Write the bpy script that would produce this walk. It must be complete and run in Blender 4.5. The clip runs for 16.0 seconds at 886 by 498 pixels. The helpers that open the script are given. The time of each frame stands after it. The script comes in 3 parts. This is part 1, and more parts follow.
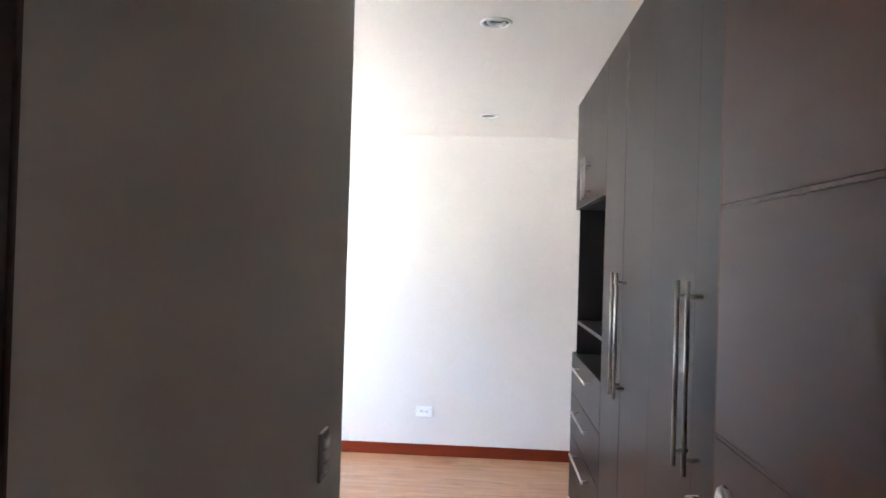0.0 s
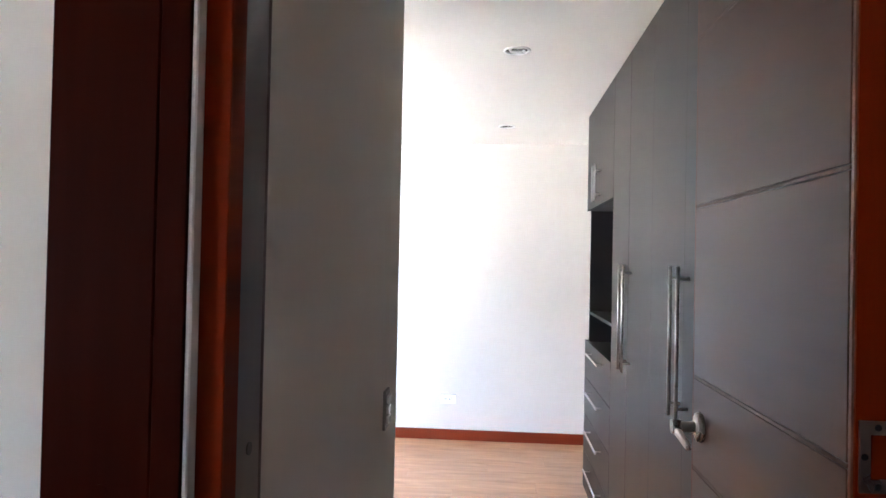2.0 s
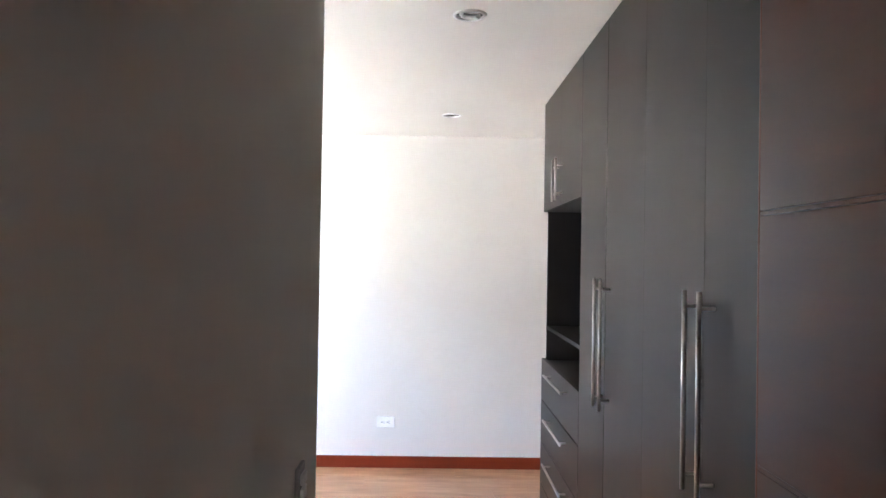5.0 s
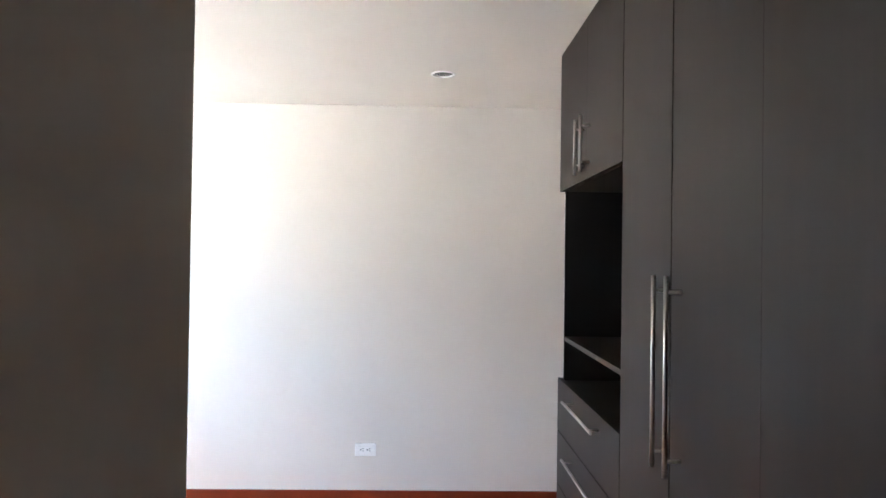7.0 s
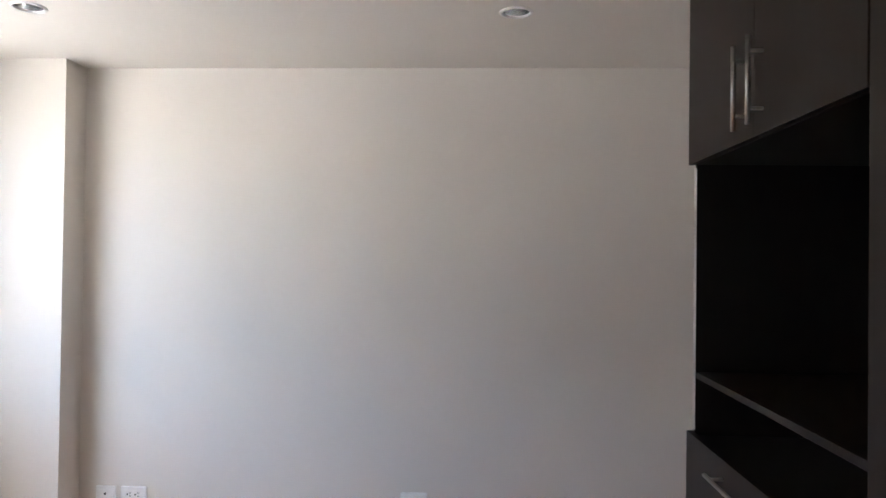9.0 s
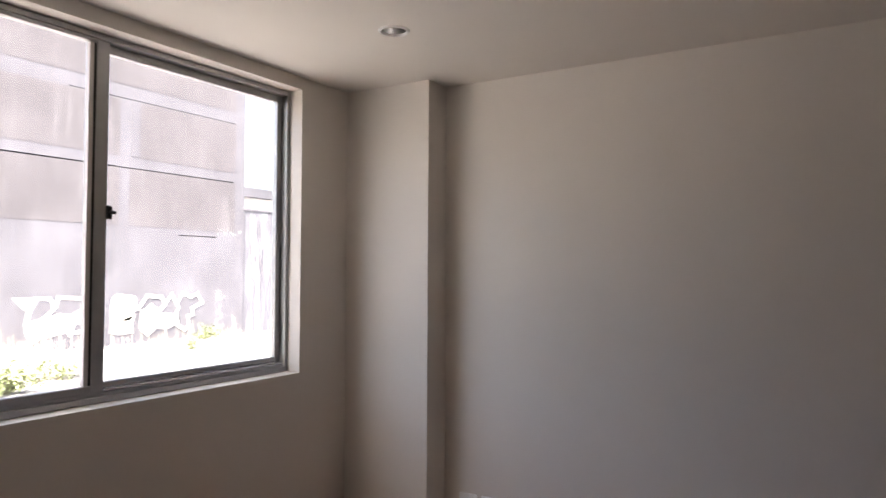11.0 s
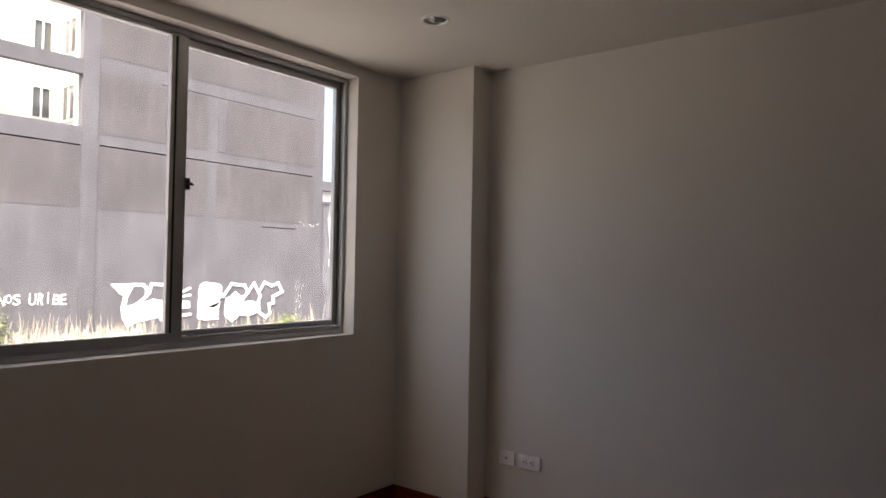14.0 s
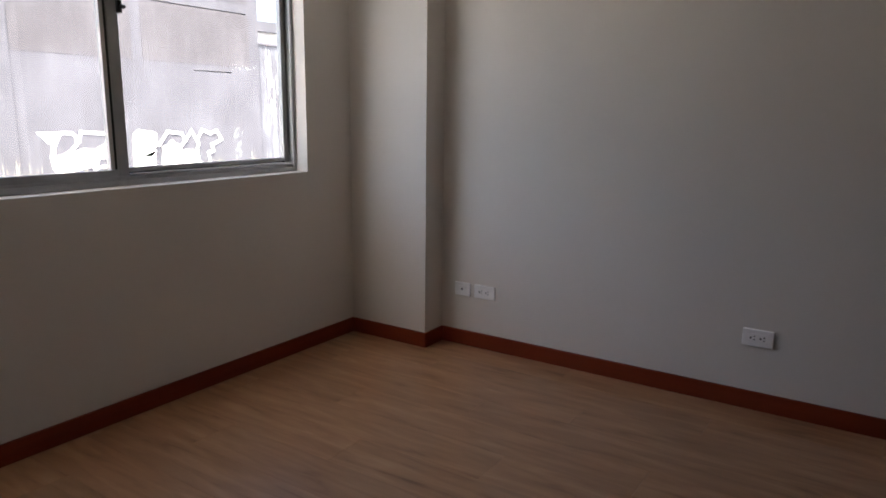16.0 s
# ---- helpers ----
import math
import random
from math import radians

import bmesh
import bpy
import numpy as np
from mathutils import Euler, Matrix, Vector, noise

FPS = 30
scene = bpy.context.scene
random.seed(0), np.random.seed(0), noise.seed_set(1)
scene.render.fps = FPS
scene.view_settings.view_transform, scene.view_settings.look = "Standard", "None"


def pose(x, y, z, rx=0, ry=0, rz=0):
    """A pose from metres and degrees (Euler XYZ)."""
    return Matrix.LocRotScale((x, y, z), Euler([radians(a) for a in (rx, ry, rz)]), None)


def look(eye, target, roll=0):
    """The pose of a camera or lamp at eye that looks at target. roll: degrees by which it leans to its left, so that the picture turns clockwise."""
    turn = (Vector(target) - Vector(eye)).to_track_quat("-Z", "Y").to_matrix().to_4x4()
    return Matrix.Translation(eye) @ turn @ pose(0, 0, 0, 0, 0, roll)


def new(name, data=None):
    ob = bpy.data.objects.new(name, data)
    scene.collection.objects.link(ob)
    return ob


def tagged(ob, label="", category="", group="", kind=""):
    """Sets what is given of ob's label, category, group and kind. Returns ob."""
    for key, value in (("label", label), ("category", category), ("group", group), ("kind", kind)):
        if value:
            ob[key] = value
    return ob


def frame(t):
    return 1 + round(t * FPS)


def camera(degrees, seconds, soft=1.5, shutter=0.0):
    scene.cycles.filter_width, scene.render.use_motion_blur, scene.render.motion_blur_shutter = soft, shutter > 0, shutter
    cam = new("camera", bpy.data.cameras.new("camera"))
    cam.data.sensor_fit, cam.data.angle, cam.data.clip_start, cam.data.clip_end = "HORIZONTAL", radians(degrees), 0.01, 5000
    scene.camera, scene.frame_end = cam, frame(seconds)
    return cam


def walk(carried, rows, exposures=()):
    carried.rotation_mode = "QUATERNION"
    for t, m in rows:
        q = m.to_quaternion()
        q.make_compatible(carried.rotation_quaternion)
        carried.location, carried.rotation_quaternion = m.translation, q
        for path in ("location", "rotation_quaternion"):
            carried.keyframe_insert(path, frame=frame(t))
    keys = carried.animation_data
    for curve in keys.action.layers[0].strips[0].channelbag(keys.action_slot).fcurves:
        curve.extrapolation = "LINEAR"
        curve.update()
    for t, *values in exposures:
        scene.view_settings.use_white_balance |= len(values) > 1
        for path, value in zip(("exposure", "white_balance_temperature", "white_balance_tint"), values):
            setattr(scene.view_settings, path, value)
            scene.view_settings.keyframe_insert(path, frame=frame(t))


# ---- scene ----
cam = camera(65.8, 16.0, shutter=0.15)
PATH = [
    (0, (-0.494, -4.913, 1.434), (-0.619, -2.917, 1.454), 1.7),
    (0.3, (-0.529, -4.927, 1.443), (-0.452, -2.929, 1.465), 1.5),
    (0.5, (-0.554, -4.942, 1.442), (-0.336, -2.954, 1.471), 1.6),
    (0.7, (-0.56, -4.979, 1.449), (-0.304, -2.995, 1.476), 1.2),
    (1, (-0.562, -5.052, 1.448), (-0.42, -3.057, 1.474), 0.9),
    (1.2, (-0.556, -5.121, 1.435), (-0.513, -3.121, 1.46), 0.9),
    (1.5, (-0.544, -5.228, 1.413), (-0.619, -3.23, 1.442), 1.1),
    (1.7, (-0.544, -5.276, 1.406), (-0.668, -3.28, 1.431), 1.1),
    (2, (-0.549, -5.326, 1.4), (-0.706, -3.332, 1.429), 1.2),
    (2.2, (-0.553, -5.349, 1.399), (-0.712, -3.356, 1.424), 1.0),
    (2.5, (-0.552, -5.363, 1.404), (-0.704, -3.369, 1.429), 0.9),
    (2.7, (-0.544, -5.341, 1.401), (-0.701, -3.348, 1.427), 1.1),
    (3, (-0.529, -5.284, 1.402), (-0.529, -3.285, 1.431), 1.8),
    (3.2, (-0.524, -5.243, 1.414), (-0.369, -3.249, 1.446), 1.4),
    (3.5, (-0.516, -5.169, 1.43), (-0.358, -3.176, 1.458), 0.9),
    (3.7, (-0.524, -5.128, 1.434), (-0.421, -3.13, 1.461), 0.8),
    (4, (-0.535, -5.052, 1.431), (-0.494, -3.053, 1.458), 1.0),
    (4.2, (-0.552, -4.984, 1.44), (-0.523, -2.985, 1.464), 0.9),
    (4.5, (-0.576, -4.875, 1.455), (-0.561, -2.875, 1.483), 0.9),
    (4.7, (-0.594, -4.83, 1.456), (-0.571, -2.83, 1.483), 1.0),
    (7, (-0.555, -3.967, 1.427), (-0.513, -1.968, 1.451), 0.8),
    (7.2, (-0.547, -3.878, 1.427), (-0.496, -1.879, 1.452), 0.6),
    (7.5, (-0.537, -3.735, 1.431), (-0.486, -1.736, 1.46), 0.7),
    (7.7, (-0.542, -3.636, 1.43), (-0.484, -1.637, 1.459), 0.8),
    (8, (-0.552, -3.491, 1.425), (-0.5, -1.492, 1.454), 0.6),
    (8.2, (-0.562, -3.402, 1.424), (-0.514, -1.403, 1.452), 0.6),
    (10.3, (-0.742, -2.946, 1.432), (-1.385, -1.052, 1.463), 0.5),
    (10.5, (-0.75, -2.929, 1.419), (-1.492, -1.072, 1.456), 0.4),
    (10.7, (-0.743, -2.904, 1.412), (-1.602, -1.098, 1.457), 0.3),
    (11, (-0.726, -2.864, 1.401), (-1.776, -1.163, 1.461), 0.3),
    (11.2, (-0.713, -2.858, 1.407), (-1.893, -1.245, 1.473), 0.4),
    (11.5, (-0.689, -2.864, 1.42), (-2.053, -1.402, 1.482), 0.5),
    (11.7, (-0.672, -2.894, 1.435), (-2.098, -1.493, 1.49), 0.6),
    (12, (-0.646, -2.94, 1.449), (-2.125, -1.595, 1.505), 0.7),
    (12.2, (-0.635, -2.962, 1.45), (-2.13, -1.634, 1.504), 0.7),
    (12.5, (-0.614, -2.978, 1.438), (-2.117, -1.66, 1.484), 0.9),
    (12.7, (-0.575, -2.988, 1.434), (-2.076, -1.667, 1.474), 0.9),
    (13, (-0.511, -2.986, 1.413), (-1.994, -1.645, 1.46), 1.1),
    (13.2, (-0.485, -2.99, 1.394), (-1.935, -1.613, 1.439), 1.0),
    (13.5, (-0.462, -2.985, 1.353), (-1.838, -1.534, 1.409), 1.0),
    (13.7, (-0.452, -2.986, 1.328), (-1.775, -1.488, 1.379), 1.0),
    (14, (-0.452, -2.982, 1.284), (-1.684, -1.407, 1.329), 1.0),
    (14.2, (-0.475, -2.99, 1.249), (-1.639, -1.364, 1.308), 0.9),
    (14.5, (-0.513, -2.998, 1.204), (-1.611, -1.327, 1.272), 0.6),
    (14.7, (-0.522, -3.009, 1.201), (-1.613, -1.334, 1.266), 0.5),
    (15, (-0.527, -3.023, 1.21), (-1.611, -1.343, 1.278), 0.6),
    (15.2, (-0.522, -3.02, 1.214), (-1.611, -1.343, 1.249), 0.6),
    (15.5, (-0.511, -3.009, 1.22), (-1.6, -1.336, 1.095), 0.5),
    (15.8, (-0.508, -3.003, 1.221), (-1.591, -1.345, 0.933), 0.6),
    (16, (-0.508, -3.002, 1.221), (-1.583, -1.362, 0.829), 0.7),
]
EXPOSURES = [(0, 6.42, 5900, 1), (0.7, 6.5, 5900, 1), (1.5, 6.75, 5850, 1), (3, 6.85, 5800, 1), (4.7, 6.55, 5900, 1), (7, 5.9, 6150, 2), (8.2, 5.2, 6250, 4), (10.5, 3.92, 6500, 7), (11, 3.37, 7100, 11), (11.5, 2.68, 7250, 10),
             (12, 2.22, 7300, 10), (12.5, 2.12, 7350, 11), (14, 2.44, 7400, 11), (15, 2.92, 6950, 8), (16, 3.22, 6800, 7)]
walk(cam, [(t, look(eye, target, roll)) for t, eye, target, roll in PATH], EXPOSURES)

# ---- world, sun ----
SUN_EL, SUN_AZ = 56.0, 150.0
world = bpy.data.worlds.new("world")
scene.world = world
world.use_nodes = True
wn = world.node_tree
sky = wn.nodes.new("ShaderNodeTexSky")
sky.sky_type = "NISHITA"
sky.sun_disc = False
sky.sun_elevation = radians(SUN_EL)
sky.sun_rotation = radians(SUN_AZ)
sky.air_density, sky.dust_density = 0.7, 6.0
wn.links.new(sky.outputs[0], wn.nodes["Background"].inputs[0])
wn.nodes["Background"].inputs[1].default_value = 0.15
sun_data = bpy.data.lights.new("sun", "SUN")
sun_data.energy, sun_data.angle, sun_data.color = 3.0, radians(0.6), (1.0, 0.97, 0.93)
sun = new("sun", sun_data)
az, el = radians(SUN_AZ), radians(SUN_EL)
sun.matrix_world = look((Vector((math.sin(az) * math.cos(el), math.cos(az) * math.cos(el), math.sin(el))) * 40), (0, 0, 0))


def sky_portal(name, at, toward, width, height):
    """Marks an opening through which the sky lights a room."""
    d = bpy.data.lights.new(name, "AREA")
    d.shape, d.size, d.size_y = "RECTANGLE", width, height
    d.cycles.is_portal = True
    new(name, d).matrix_world = look(at, toward)


sky_portal("bedroom_sky", (-3.04, -1.435, 1.58), (0, -1.435, 1.58), 1.88, 1.32)
# The hall opening is unseen, added so that daylight reaches the hall.
sky_portal("hall_fill_sky", (-2.68, -6.4, 1.45), (0, -6.4, 1.45), 0.7, 0.6)


# ---- materials ----
def shader(name, rough=0.5, metal=0.0):
    m = bpy.data.materials.new(name)
    m.use_nodes = True
    b = m.node_tree.nodes["Principled BSDF"]
    b.inputs["Roughness"].default_value = rough
    b.inputs["Metallic"].default_value = metal
    return m, m.node_tree.nodes, m.node_tree.links, b


def noise_node(n, l, scale, detail=4.0, stretch=(1, 1, 1), rough=0.55):
    co = n.new("ShaderNodeTexCoord")
    mp = n.new("ShaderNodeMapping")
    mp.inputs["Scale"].default_value = stretch
    nz = n.new("ShaderNodeTexNoise")
    nz.inputs["Scale"].default_value = scale
    nz.inputs["Detail"].default_value = detail
    nz.inputs["Roughness"].default_value = rough
    l.new(co.outputs["Object"], mp.inputs[0])
    l.new(mp.outputs[0], nz.inputs["Vector"])
    return nz


def ramp(n, l, src, stops):
    r = n.new("ShaderNodeValToRGB")
    el = r.color_ramp.elements
    while len(el) < len(stops):
        el.new(0.5)
    for e, (p, c) in zip(el, stops):
        e.position, e.color = p, (*c, 1)
    l.new(src, r.inputs[0])
    return r


def mix(n, l, fac, a, b, kind="MIX"):
    m = n.new("ShaderNodeMix")
    m.data_type, m.blend_type = "RGBA", kind
    if isinstance(fac, float):
        m.inputs[0].default_value = fac
    else:
        l.new(fac, m.inputs[0])
    for s, v in ((6, a), (7, b)):
        if isinstance(v, tuple):
            m.inputs[s].default_value = (*v, 1)
        else:
            l.new(v, m.inputs[s])
    return m.outputs[2]


def bump(n, l, b, src, strength, dist=0.002):
    k = n.new("ShaderNodeBump")
    k.inputs["Strength"].default_value = strength
    k.inputs["Distance"].default_value = dist
    l.new(src, k.inputs["Height"])
    l.new(k.outputs[0], b.inputs["Normal"])


def scaled(c, f):
    return tuple(min(1, v * f) for v in c)


def plaster(name, c, rough=0.75, grain=260, depth=0.12):
    m, n, l, b = shader(name, rough)
    big = noise_node(n, l, 1.3, 3)
    r = ramp(n, l, big.outputs[0], ((0.3, scaled(c, 0.965)), (0.7, scaled(c, 1.02))))
    l.new(r.outputs[0], b.inputs["Base Color"])
    fine = noise_node(n, l, grain, 3)
    bump(n, l, b, fine.outputs[0], depth, 0.001)
    return m


def wood(name, dark, light, axis, rough=0.4, scale=9, coat=0.0, depth=0.06, spec=0.5):
    """Grain runs along axis (0, 1 or 2)."""
    m, n, l, b = shader(name, rough)
    st = [1.0, 1.0, 1.0]
    st[axis] = 0.045
    g = noise_node(n, l, scale * 6, 6, tuple(st), 0.65)
    broad = noise_node(n, l, scale * 0.4, 3, tuple(0.6 if s == 1 else 0.2 for s in st))
    r1 = ramp(n, l, g.outputs[0], ((0.3, dark), (0.7, light)))
    mid = tuple((a + c) / 2 for a, c in zip(dark, light))
    r2 = ramp(n, l, broad.outputs[0], ((0.3, scaled(mid, 0.86)), (0.7, scaled(mid, 1.12))))
    l.new(mix(n, l, 0.45, r1.outputs[0], r2.outputs[0]), b.inputs["Base Color"])
    rr = n.new("ShaderNodeMapRange")
    rr.inputs[3].default_value, rr.inputs[4].default_value = rough - 0.05, rough + 0.07
    l.new(broad.outputs[0], rr.inputs[0])
    l.new(rr.outputs[0], b.inputs["Roughness"])
    b.inputs["Coat Weight"].default_value = coat
    b.inputs["Specular IOR Level"].default_value = spec
    bump(n, l, b, g.outputs[0], depth, 0.001)
    return m


def plain(name, c, rough=0.4, metal=0.0, var=0.06, scale=14):
    m, n, l, b = shader(name, rough, metal)
    nz = noise_node(n, l, scale, 4)
    r = ramp(n, l, nz.outputs[0], ((0.3, scaled(c, 1 - var)), (0.7, scaled(c, 1 + var))))
    l.new(r.outputs[0], b.inputs["Base Color"])
    rr = n.new("ShaderNodeMapRange")
    rr.inputs[3].default_value, rr.inputs[4].default_value = max(0.02, rough - 0.06), rough + 0.06
    l.new(nz.outputs[0], rr.inputs[0])
    l.new(rr.outputs[0], b.inputs["Roughness"])
    return m


def planks():
    m, n, l, b = shader("laminate", 0.33)
    b.inputs["Specular IOR Level"].default_value = 0.75
    info = n.new("ShaderNodeObjectInfo")
    co = n.new("ShaderNodeTexCoord")
    off = n.new("ShaderNodeVectorMath")
    off.operation = "MULTIPLY_ADD"
    off.inputs[1].default_value = (1, 1, 1)
    comb = n.new("ShaderNodeCombineXYZ")
    mul = n.new("ShaderNodeMath")
    mul.operation = "MULTIPLY"
    mul.inputs[1].default_value = 37.0
    l.new(info.outputs["Random"], mul.inputs[0])
    l.new(mul.outputs[0], comb.inputs[0])
    l.new(mul.outputs[0], comb.inputs[1])
    l.new(co.outputs["Object"], off.inputs[0])
    l.new(comb.outputs[0], off.inputs[2])
    mp = n.new("ShaderNodeMapping")
    mp.inputs["Scale"].default_value = (1.1, 7.5, 1)
    l.new(off.outputs[0], mp.inputs[0])
    g = n.new("ShaderNodeTexNoise")
    g.inputs["Scale"].default_value, g.inputs["Detail"].default_value, g.inputs["Roughness"].default_value = 3.0, 3.5, 0.5
    g.inputs["Distortion"].default_value = 0.6
    l.new(mp.outputs[0], g.inputs["Vector"])
    r = ramp(n, l, g.outputs[0], ((0.25, (0.22, 0.098, 0.041)), (0.38, (0.345, 0.170, 0.080)), (0.6, (0.43, 0.230, 0.115)), (0.8, (0.51, 0.30, 0.168))))
    tone = n.new("ShaderNodeMapRange")
    tone.inputs[3].default_value, tone.inputs[4].default_value = 0.93, 1.06
    l.new(info.outputs["Random"], tone.inputs[0])
    val = n.new("ShaderNodeHueSaturation")
    l.new(tone.outputs[0], val.inputs["Value"])
    l.new(r.outputs[0], val.inputs["Color"])
    l.new(val.outputs[0], b.inputs["Base Color"])
    bump(n, l, b, g.outputs[0], 0.05, 0.001)
    return m


def facade(name, c, c2, streak):
    """Weathered cement paint: blotches, fine speckle and vertical water streaks."""
    m, n, l, b = shader(name, 0.85)
    big = noise_node(n, l, 0.5, 5)
    r = ramp(n, l, big.outputs[0], ((0.3, c), (0.7, c2)))
    run = noise_node(n, l, 3.4, 6, (1, 1, 0.13), 0.75)
    rs = ramp(n, l, run.outputs[0], ((0.5, (0, 0, 0)), (0.8, (0.75, 0.75, 0.75))))
    worn = mix(n, l, rs.outputs[0], r.outputs[0], streak)
    fleck = noise_node(n, l, 7.0, 8, (1, 1.4, 0.8), 0.8)
    rf = ramp(n, l, fleck.outputs[0], ((0.665, (0, 0, 0)), (0.72, (0.8, 0.8, 0.8))))
    patch = noise_node(n, l, 1.1, 6, (1, 1, 0.7), 0.7)
    rq = ramp(n, l, patch.outputs[0], ((0.35, (0.86, 0.85, 0.86)), (0.65, (1.1, 1.1, 1.1))))
    pale = mix(n, l, 0.9, mix(n, l, rf.outputs[0], worn, tuple(min(0.6, v * 2.2) for v in streak)), rq.outputs[0], "MULTIPLY")
    sp = noise_node(n, l, 26, 4)
    rp = ramp(n, l, sp.outputs[0], ((0.35, (0.9, 0.9, 0.9)), (0.65, (1.06, 1.06, 1.06))))
    l.new(mix(n, l, 0.8, pale, rp.outputs[0], "MULTIPLY"), b.inputs["Base Color"])
    bump(n, l, b, sp.outputs[0], 0.08, 0.01)
    return m


WALL = plaster("wall_paint", (0.765, 0.718, 0.656))
CEIL = plaster("ceiling_paint", (0.78, 0.745, 0.687), 0.85, 180)
FLOOR = planks()
SCREED = plain("screed", (0.12, 0.10, 0.085), 0.9)
RED = wood("mahogany_lacquer", (0.115, 0.0105, 0.0015), (0.18, 0.018, 0.0026), 2, 0.46, 5, 0.0, 0.05, 0.03)
REDX = wood("mahogany_skirting", (0.150, 0.0205, 0.0065), (0.225, 0.036, 0.011), 0, 0.42, 5, 0.0, 0.05, 0.25)
REDY = wood("mahogany_skirting_long", (0.150, 0.0205, 0.0065), (0.225, 0.036, 0.011), 1, 0.42, 5, 0.0, 0.05, 0.25)
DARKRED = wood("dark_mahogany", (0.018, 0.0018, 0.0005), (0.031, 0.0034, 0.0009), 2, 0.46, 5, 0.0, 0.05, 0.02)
# Grey stands for the rebate's glossy reflection, put into the wood colour.
JAMBW = wood("grey_sheen_rebate_wood", (0.075, 0.048, 0.042), (0.11, 0.074, 0.066), 2, 0.36, 5, 0.0, 0.05, 0.3)
WENGE = wood("wenge_laminate", (0.0105, 0.0057, 0.0031), (0.0180, 0.0104, 0.0062), 2, 0.37, 4, 0.0, 0.03, 0.17)
DOORW = wood("stained_door", (0.047, 0.0122, 0.0042), (0.070, 0.0200, 0.0078), 1, 0.42, 4, 0.0, 0.03, 0.25)
CARCASS = wood("dark_carcass", (0.010, 0.007, 0.006), (0.017, 0.012, 0.010), 2, 0.5, 4)
STEEL = plain("brushed_steel", (0.50, 0.485, 0.465), 0.30, 1.0, 0.03, 40)
CHROME = plain("satin_nickel", (0.50, 0.45, 0.41), 0.28, 1.0)
ALU = plain("grey_aluminium", (0.42, 0.42, 0.42), 0.42, 0.75, 0.05, 30)
GAPLIT = plain("gap_light_grey", (0.24, 0.24, 0.26), 0.5)
JAMBR = wood("brown_red_jamb", (0.040, 0.0115, 0.0070), (0.062, 0.0185, 0.0115), 2, 0.42, 5, 0.0, 0.05, 0.12)
BRIGHTALU = plain("bright_aluminium", (0.62, 0.63, 0.66), 0.22, 1.0, 0.04, 30)
BLACK = plain("black_plastic", (0.012, 0.012, 0.012), 0.4)
PLATE = plain("white_plastic", (0.92, 0.91, 0.89), 0.28, 0, 0.02)
SLOT = plain("socket_slot", (0.010, 0.010, 0.010), 0.6)
REFL = plain("lamp_reflector", (0.55, 0.55, 0.55), 0.25, 1.0)
BULB = plain("lamp_glass", (0.75, 0.75, 0.72), 0.12)
RAWEDGE = plain("pale_raw_edge", (0.72, 0.70, 0.66), 0.6)
LIP = wood("red_brown_lipping", (0.085, 0.020, 0.007), (0.125, 0.032, 0.012), 2, 0.35, 4, 0.0, 0.03, 0.4)
TERRA = plain("terracotta_paint", (0.40, 0.21, 0.14), 0.8)
CAULK = plain("white_caulk", (0.6, 0.56, 0.54), 0.6)
GREY = facade("grey_cement", (0.0815, 0.0805, 0.0950), (0.1090, 0.1080, 0.1270), (0.165, 0.165, 0.190))
BROWN = facade("brown_grey_cement", (0.0685, 0.0640, 0.0725), (0.0940, 0.0885, 0.0990), (0.162, 0.156, 0.170))
PEEL = facade("peeling_cement", (0.0845, 0.0848, 0.1010), (0.1101, 0.1116, 0.1323), (0.4480, 0.4822, 0.5279))
CREAM = plaster("cream_render", (0.90, 0.845, 0.72), 0.85, 40)
WHITE_R = plaster("white_render", (0.82, 0.81, 0.79), 0.85, 40)
SPRAY = plain("white_spray_paint", (0.85, 0.85, 0.85), 0.7)
SHADEGLASS = plain("dark_window_glass", (0.11, 0.115, 0.12), 0.08)
DIRT = facade("dusty_concrete", (0.1742, 0.1658, 0.1670), (0.2550, 0.2465, 0.2479), (0.3145, 0.3060, 0.3088))
SLATE = plain("dark_slab", (0.085, 0.082, 0.085), 0.8, 0, 0.2, 5)
# The grey also carries the shade of the plate's near side.
SWITCHP = plain("shaded_grey_plate", (0.30, 0.28, 0.265), 0.35)
LEAF = plain("green_leaf", (0.185, 0.215, 0.105), 0.38, 0, 0.6, 3)
DRY = plain("dry_straw", (0.60, 0.54, 0.41), 0.8, 0, 0.3, 3)
TWIG = plain("grey_twig", (0.16, 0.12, 0.08), 0.8)

GLASS = bpy.data.materials.new("window_glass")
GLASS.use_nodes = True
gn, gl = GLASS.node_tree.nodes, GLASS.node_tree.links
gn.remove(gn["Principled BSDF"])
g_t, g_g, g_m, g_f = (gn.new(k) for k in ("ShaderNodeBsdfTransparent", "ShaderNodeBsdfGlossy", "ShaderNodeMixShader", "ShaderNodeLayerWeight"))
g_g.inputs["Roughness"].default_value = 0.02
g_t.inputs[0].default_value = (0.93, 0.94, 0.94, 1)
g_f.inputs[0].default_value = 0.5
g_p, g_s = gn.new("ShaderNodeMath"), gn.new("ShaderNodeMath")
g_p.operation, g_s.operation = "POWER", "MULTIPLY_ADD"
g_p.inputs[1].default_value, g_s.inputs[1].default_value, g_s.inputs[2].default_value = 5.0, 0.9, 0.03
gl.new(g_f.outputs["Facing"], g_p.inputs[0])
gl.new(g_p.outputs[0], g_s.inputs[0])
gl.new(g_s.outputs[0], g_m.inputs[0])
gl.new(g_t.outputs[0], g_m.inputs[1])
gl.new(g_g.outputs[0], g_m.inputs[2])
